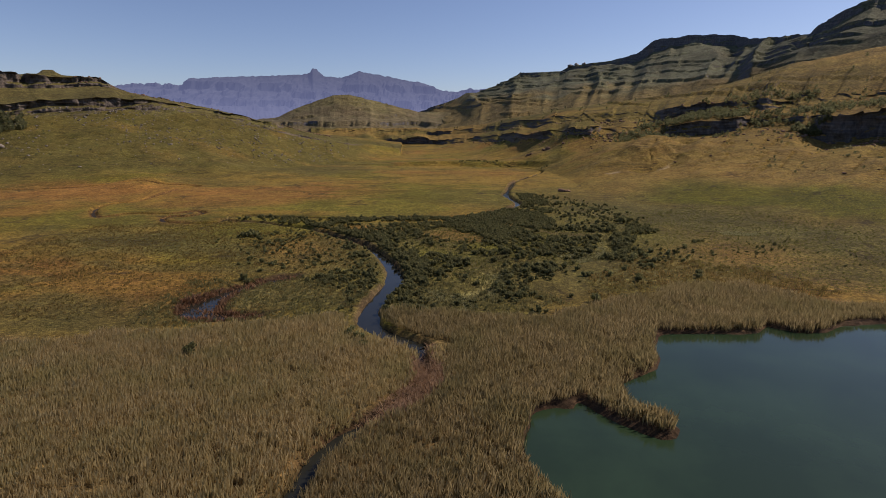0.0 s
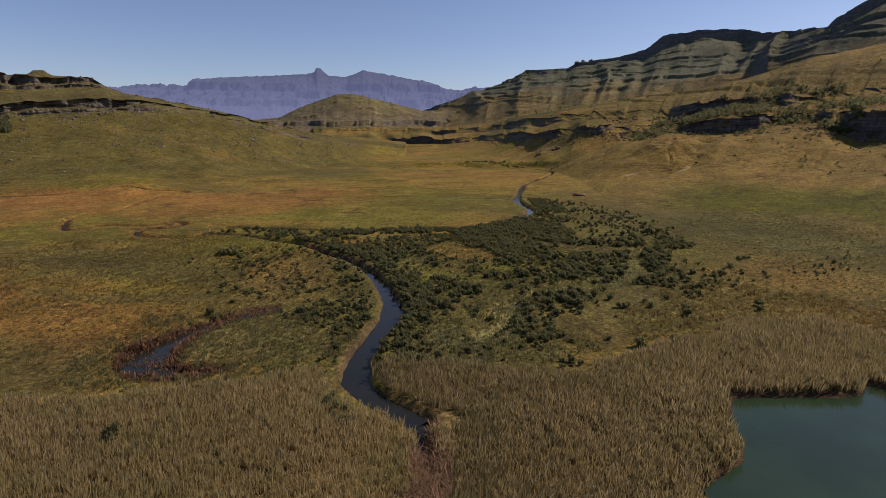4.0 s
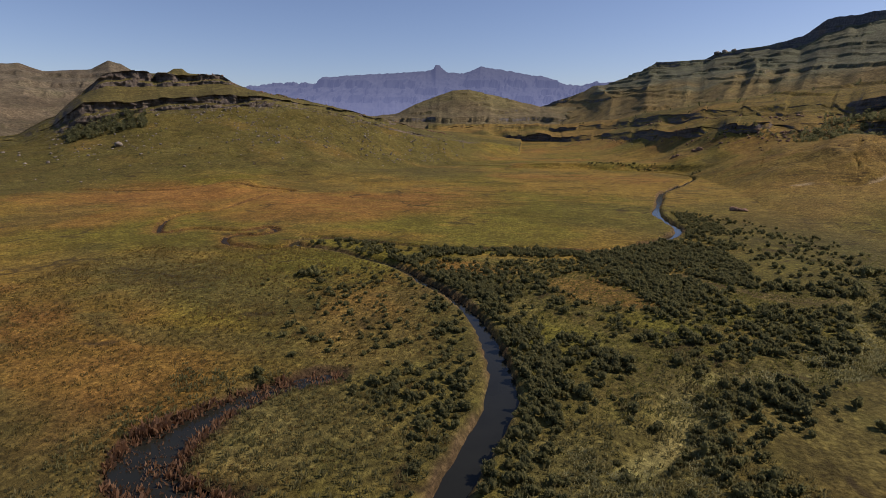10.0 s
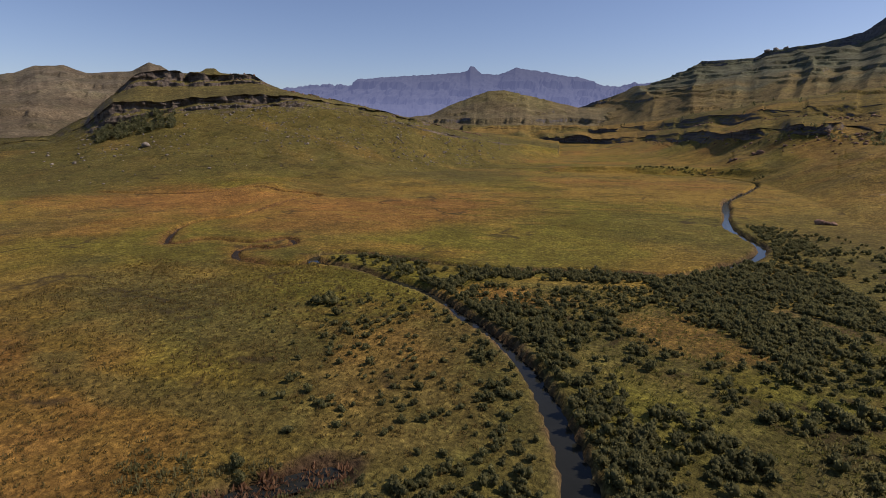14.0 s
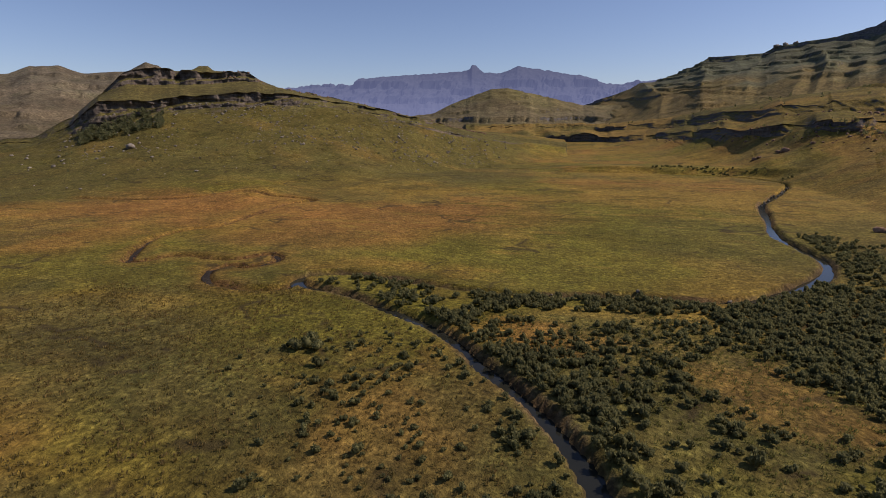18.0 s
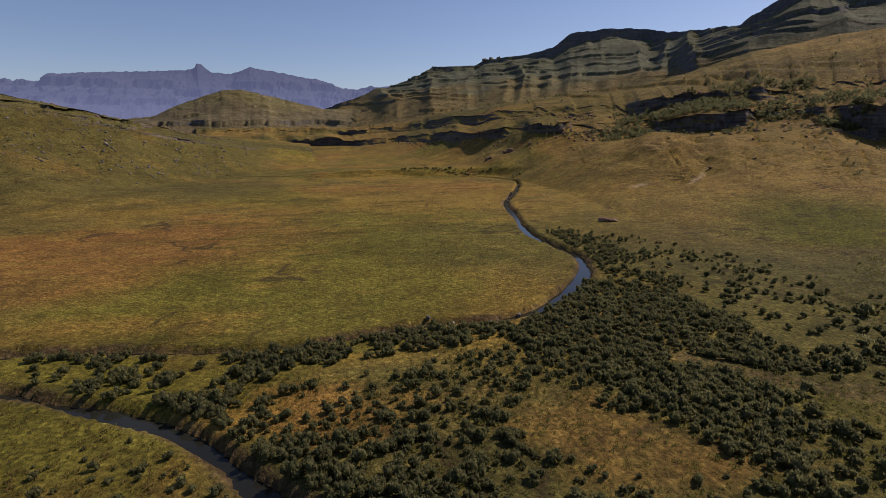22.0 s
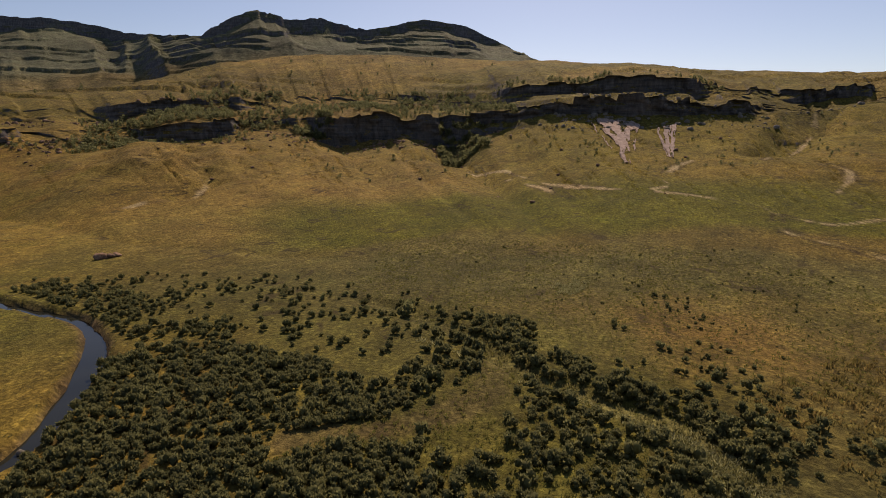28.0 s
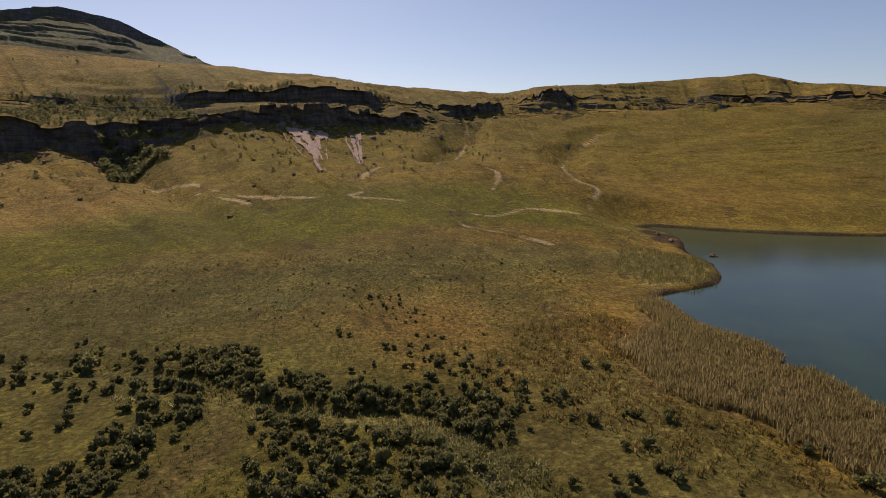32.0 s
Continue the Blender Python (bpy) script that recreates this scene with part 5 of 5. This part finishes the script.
field("grass_tufts", [(44, 142), (60, 175), (100, 190), (112, 130), (100, 80), (62, 90), (50, 108)], 0.9, LOW, MAT_GREEN_GRASS, "tufts of grass on the east meadow", 0.3, 0.65, category="grass")

LODGED = [tuft(260 + k, 8, 0.5, 0.4, 0.06, 0.1, 1.9) for k in range(4)]
for poly in ([(-7, 79), (-4, 86), (0, 89), (5, 87), (6, 80), (0, 76)], [(6, 82), (8, 90), (7, 99), (11, 103), (13, 97), (11, 88), (10, 82)], [(19, 106), (30, 108.5), (39, 118), (36, 120), (26, 113), (18, 109)],
             [(47, 152), (44, 141), (40, 131), (38, 122), (36, 115), (34, 114), (36, 122), (38, 131), (42, 141), (45, 152)], [(72, 138), (84, 138), (86, 142), (76, 143)]):
    field("lodged_grass", poly, 5.0, LODGED, MAT_LODGED, "pale green grass lying flat in swirls between the shrubs", 0.6, 1.05, category="grass", gate=lambda x, y: fbm(x, y, 5, 3, 14) > -0.3)

# bank edges: pale sedge hanging over the river
bx, by = [], []
for (ax, ay), (cx, cy) in zip(RIVER[:-1], RIVER[1:]):
    L = math.hypot(cx - ax, cy - ay) + 1e-9
    nx, ny = -(cy - ay) / L, (cx - ax) / L
    for s in (-1, 1):
        for k in range(2):
            t, o = rng.random(), float(river_half(ax, ay)) + 0.7 + 0.9 * rng.random()
            bx.append(ax + (cx - ax) * t + nx * o * s), by.append(ay + (cy - ay) * t + ny * o * s)
bx, by = np.array(bx), np.array(by)
nb = len(bx)
joined("bank_sedge", LOW, np.stack([bx, by, terrain(bx, by), 0.2 + 0.35 * rng.random(nb), np.ones(nb), rng.random(nb) * 6.283, rng.integers(0, 4, nb)], 1), MAT_REED_GREEN, "pale sedge hanging over the river banks", "sedge")

# dark sedge added on the lips of the brook to draw its banks' shade
bx, by = [], []
for (ax, ay), (cx, cy) in zip(BROOK[:-1], BROOK[1:]):
    L = math.hypot(cx - ax, cy - ay) + 1e-9
    nx, ny = -(cy - ay) / L, (cx - ax) / L
    for k in range(5):
        t, o = rng.random(), rng.choice((-1, 1)) * (0.75 + 0.45 * rng.random())
        bx.append(ax + (cx - ax) * t + nx * o), by.append(ay + (cy - ay) * t + ny * o)
bx, by = np.array(bx), np.array(by)
ok = fbm(bx, by, 12, 3, 33) > -0.25
bx, by = bx[ok], by[ok]
nb = len(bx)
joined("brook_sedge", LOW, np.stack([bx, by, terrain(bx, by), 0.35 + 0.45 * rng.random(nb), np.ones(nb), rng.random(nb) * 6.283, rng.integers(0, 4, nb)], 1), MAT_POOL_SEDGE, "dark brown sedge added along the brook as the shade of its banks", "sedge")

# ---- rocks ----
def hill_point(kit, az, key_a, key_b, t):
    """A place between two lines of a hillside."""
    ra, za = line_at(kit[key_a], az)
    rb, zb = line_at(kit[key_b], az)
    r = ra + (rb - ra) * t
    z = apron(kit, az, r) if key_a == "foot" else za + (zb - za) * t
    return SEE[0] + r * np.sin(np.radians(az)), SEE[1] + r * np.cos(np.radians(az)), z


def rock_mesh(seed, mat, flat=0.7):
    co, fa = blob(6, 9, seed, 0.22)
    g = np.random.default_rng(seed)
    for k in range(5):
        n = g.normal(0, 1, 3)
        n /= np.linalg.norm(n)
        d = co @ n - (0.5 + 0.25 * g.random())
        co = co - np.outer(np.maximum(d, 0), n)
    co[:, 2] *= flat
    ob = mesh_object("boulder", co, fa, mat)
    me = ob.data
    bpy.data.objects.remove(ob)
    return me


ROCKS = [rock_mesh(600 + k, MAT_STONE, 0.55 + 0.1 * (k % 4)) for k in range(6)]
RUSTY = [rock_mesh(640 + k, MAT_RUST_STONE, 0.6 + 0.1 * (k % 3)) for k in range(4)]
bpy.context.view_layer.update()
rays = bpy.context.evaluated_depsgraph_get()


def ground_at(x, y):
    hit, p, *_ = scene.ray_cast(rays, (x, y, 900), (0, 0, -1))
    return p.z if hit else 0.0


def boulder(x, y, size, me, label, sink=0.3):
    ob = new("boulder", me)
    ob.matrix_basis = pose(x, y, ground_at(x, y) + size * 0.55 - size * sink, 0, 0, 57 * (x + y)) @ Matrix.Diagonal((size, size * 0.85, size * 0.9, 1))
    return tagged(ob, label, "boulder", "boulders on the slopes")


boulder(-246, 299, 3.0, ROCKS[1], "large pale sandstone boulder on the green slope", 0.2)
for k in range(150):
    az, t = -54 + 44 * rng.random(), 0.1 + 0.85 * rng.random() ** 0.7
    x, y, z = hill_point(MESA, az, "foot", "base", t)
    boulder(float(x), float(y), 0.3 + 0.9 * rng.random() ** 3 + 0.2 * t, ROCKS[k % 6], "weathered sandstone boulder lying on the grassy slope")
for k in range(110):
    az, t = 4 + 78 * rng.random(), 0.35 + 0.65 * rng.random() ** 0.6
    x, y, z = hill_point(EAST, az, "foot", "base", t)
    boulder(float(x), float(y), 0.3 + 0.85 * rng.random() ** 3, RUSTY[k % 4], "brown boulder fallen from the cliff onto the slope")
for cx, cy, n, big, who in ((55, 237.5, 7, 1.6, "rusty brown rock of a low outcrop in the meadow"), (80, 414, 9, 2.3, "brown rock of a craggy knoll above the river"), (64, 408, 4, 1.7, "brown rock beside the craggy knoll"), (113, 44, 5, 0.7, "dark rock standing in the shallow lake"), (130, 46, 7, 0.9, "dark rock on the muddy lake shore"), (141, 45, 6, 0.8, "dark rock on the muddy lake shore")):
    for k in range(n):
        a, d = rng.random() * 6.283, rng.random() * big * 1.5
        boulder(cx + math.cos(a) * d, cy + math.sin(a) * d * 0.7, big * (0.45 + 0.6 * rng.random()), RUSTY[k % 4], who, 0.25)
for k in range(5):
    az = 13.2 + 0.62 * k + 0.15 * rng.random()
    x, y = SEE[0] + 1208 * math.sin(radians(az)), SEE[1] + 1208 * math.cos(radians(az))
    ob = new("rock_pinnacle", ROCKS[k])
    ob.matrix_basis = pose(x, y, ground_at(x, y) + 2, 0, 0, 40 * k) @ Matrix.Diagonal((6, 6, 3.5 + 4 * rng.random(), 1))
    tagged(ob, "grey rock pinnacle on the mountain ridge", "pinnacle", "pinnacles on the ridge")


def scar(az_top, az_low, t0, t1, width, seed):
    """A streak of pale rubble that runs down the slope and frays into tongues."""
    n, k = 130, 70
    t = np.linspace(t0, t1, n)[:, None] + np.zeros((1, k))
    v = np.linspace(-1, 1, k)[None] + np.zeros((n, 1))
    u = (t - t0) / (t1 - t0)
    az = az_low + (az_top - az_low) * u + v * width * (0.25 + 0.75 * u) + 0.15 * fbm(t * 400, v, 24, 3, seed)
    x, y, z = hill_point(EAST, az, "foot", "base", t)
    bare = 2.2 * fbm(v * 9 + 2 * u, t * 22, 2.0, 5, seed + 3) - 1.2 * np.abs(v) + 0.68 + 0.4 * u
    z = terrain(x, y, False) + 0.35 + 0.5 * np.abs(fbm(x, y, 3.0, 4, seed))
    i = np.arange(n * k).reshape(n, k)
    quads = np.stack([i[:-1, :-1], i[:-1, 1:], i[1:, 1:], i[1:, :-1]], -1)
    quads = quads[(bare[:-1, :-1] > 0) & (bare[1:, 1:] > 0)]
    used, idx = np.unique(quads, return_inverse=True)
    ob = mesh_object("rock_scar", np.stack([x, y, z], -1).reshape(-1, 3)[used], idx.reshape(-1, 4), MAT_SCREE)
    return tagged(ob, "pale pink landslip of bare rubble below the cliff", "landslip", "landslips below the cliff")


scar(68.4, 66.2, 0.60, 0.96, 2.4, 5)
scar(73.2, 71.0, 0.66, 0.96, 1.3, 9)


def rubble(name, count, kit, az0, az1, key, lo, hi, drop, label, mat):
    """Broken blocks along a rock band, too many to count."""
    rows = []
    shapes = []
    for j in range(5):
        co, fa = blob(4, 6, 800 + j, 0.35)
        co = np.sign(co) * np.abs(co) ** 0.7
        shapes.append((co, fa))
    for j in range(count):
        az = az0 + (az1 - az0) * rng.random()
        r, z = line_at(kit[key], az)
        r = float(r) - drop * rng.random() ** 1.6 + 2
        x, y = SEE[0] + r * math.sin(radians(az)), SEE[1] + r * math.cos(radians(az))
        if float(fbm(x, y, 30, 3, 55)) + 0.3 * rng.normal() < -0.15:
            continue
        s = lo + (hi - lo) * rng.random() ** 2.5
        rows.append((x, y, ground_at(x, y) + s * 0.1, s, 0.75, rng.random() * 6.283, rng.integers(0, 5)))
    return joined(name, shapes, np.array(rows, float), mat, label, "rocks")


rubble("fallen_rocks", 900, EAST, 2, 58, "base", 0.25, 1.2, 26, "brown blocks fallen below the lower cliff", MAT_RUST_STONE)
rubble("fallen_rocks", 500, EAST, 4, 60, "base2", 0.3, 1.3, 16, "brown blocks on the ledge below the upper cliff", MAT_RUST_STONE)
rubble("fallen_rocks", 420, EAST, 58, 90, "base", 0.3, 1.5, 30, "grey blocks scattered on the slope below the cliff", MAT_STONE)
rubble("fallen_rocks", 1700, MESA, -50, -10, "base", 0.2, 0.85, 60, "pale blocks fallen below the rim of the mesa", MAT_STONE)
rubble("fallen_rocks", 420, MESA, -38, -10, "top2", 0.3, 1.2, 14, "brown blocks along the rim of the mesa", MAT_RUST_STONE)


# stones in the rapids
for x, y in RIVER[::2]:
    if not (-28 < x < 8 and 163 < y < 172 or 284 < y < 350):
        continue
    for k in range(2):
        boulder(x + rng.normal(0, 0.8), y + rng.normal(0, 0.8), 0.22 + 0.3 * rng.random(), ROCKS[k + 2], "wet grey stone in the river rapids", 0.1)


# ---- trees on the cliff benches ----
def tree_shape(seed, slim=0.42):
    """A small tree 1 m high: a tapered trunk and tiers of ragged sprays."""
    g = np.random.default_rng(seed)
    co = [(0.03 * math.cos(k * 2.094), 0.03 * math.sin(k * 2.094), -0.05) for k in range(3)] + [(0, 0, 0.9)]
    fa = [(0, 1, 3), (1, 2, 3), (2, 0, 3)]
    n = 4
    for i in range(34):
        h = 0.16 + 0.84 * g.random()
        a = g.random() * 6.283
        r = slim * (1.08 - h) ** 0.45 * min(1, h * 3.0) * (0.5 + 0.6 * g.random())
        p = np.array((math.cos(a) * r * 0.3, math.sin(a) * r * 0.3, h - 0.05))
        q = np.array((math.cos(a) * r, math.sin(a) * r, h + 0.02 + 0.06 * g.random()))
        s = np.array((-math.sin(a), math.cos(a), 0)) * (0.07 + 0.05 * g.random())
        co += [p - (0, 0, 0.07), q + s, q + (0, 0, 0.07), q - s]
        fa += [(n, n + 1, n + 2), (n, n + 2, n + 3)]
        n += 4
    return np.array(co), np.array(fa)


TREES = [tree_shape(700 + k, 0.3 + 0.07 * k) for k in range(5)]


def grove(name, count, az0, az1, a, b, t0, t1, lo, hi, label, gate=-9.0, kit=EAST, shapes=TREES, mat=MAT_PINE, wide=1.0):
    rows = []
    while len(rows) < count:
        az = az0 + (az1 - az0) * rng.random()
        x, y, z = hill_point(kit, az, a, b, t0 + (t1 - t0) * rng.random())
        if float(fbm(x, y, 22, 3, 66)) + 0.4 * rng.normal() < gate:
            continue
        h = lo + (hi - lo) * rng.random()
        rows.append((x, y, ground_at(float(x), float(y)) - 0.1, h * wide, 1.0 / wide, rng.random() * 6.283, rng.integers(0, len(shapes))))
    return joined(name, shapes, np.array(rows, float), mat, label, "trees")


grove("slope_trees", 900, 24, 60, "top", "base2", 0.0, 1.0, 1.7, 3.4, "small dark trees on the bench above the cliff", -0.1, wide=1.35)
grove("slope_trees", 340, 32, 62, "top2", "crest", 0.0, 0.18, 1.4, 3.0, "small dark trees above the upper cliff", 0.0, wide=1.4)
grove("slope_trees", 90, 62, 80, "top2", "crest", 0.0, 0.1, 1.2, 2.6, "dark shrubs on the rim of the cliff", -0.1, wide=1.6)
grove("slope_trees", 130, 52, 56, "foot", "base", 0.86, 1.0, 2.0, 4.0, "dark trees in a gully below the cliff", -9, wide=1.5)
grove("slope_trees", 110, 39.4, 42.6, "base", "top", 0.0, 1.0, 1.8, 3.8, "dark trees growing up the end of the cliff", -9, wide=1.4)
grove("slope_trees", 60, 52.4, 55.4, "base", "top", 0.0, 1.0, 1.8, 3.6, "dark trees climbing the gully beside the cliff", -9, wide=1.4)
grove("slope_trees", 110, 22, 28, "foot", "base", 0.85, 1.0, 1.6, 3.4, "dark shrubs in a gully at the cliff foot", -0.2, wide=1.4)
grove("slope_trees", 170, -48.5, -42, "foot", "base", 0.84, 1.0, 1.8, 3.8, "dark trees in the shade below the mesa rim", -0.5, MESA, wide=1.6)
grove("slope_trees", 120, 8, 40, "foot", "base", 0.9, 1.0, 1.0, 2.2, "dark shrubs along the foot of the cliff", -0.1, wide=1.6)
grove("slope_trees", 50, 0, 62, "top2", "crest", 0.1, 0.9, 1.4, 3.0, "scattered dark shrubs on the upper slope", 0.1, wide=1.3)
grove("slope_trees", 190, 34, 88, "foot", "base", 0.55, 1.0, 0.7, 1.6, "small dark shrubs dotted over the slope", 0.0, wide=1.7)
grove("slope_trees", 90, -50, -14, "foot", "base", 0.4, 1.0, 0.5, 1.2, "small dark shrubs dotted over the slope of the mesa", 0.0, MESA, wide=1.7)
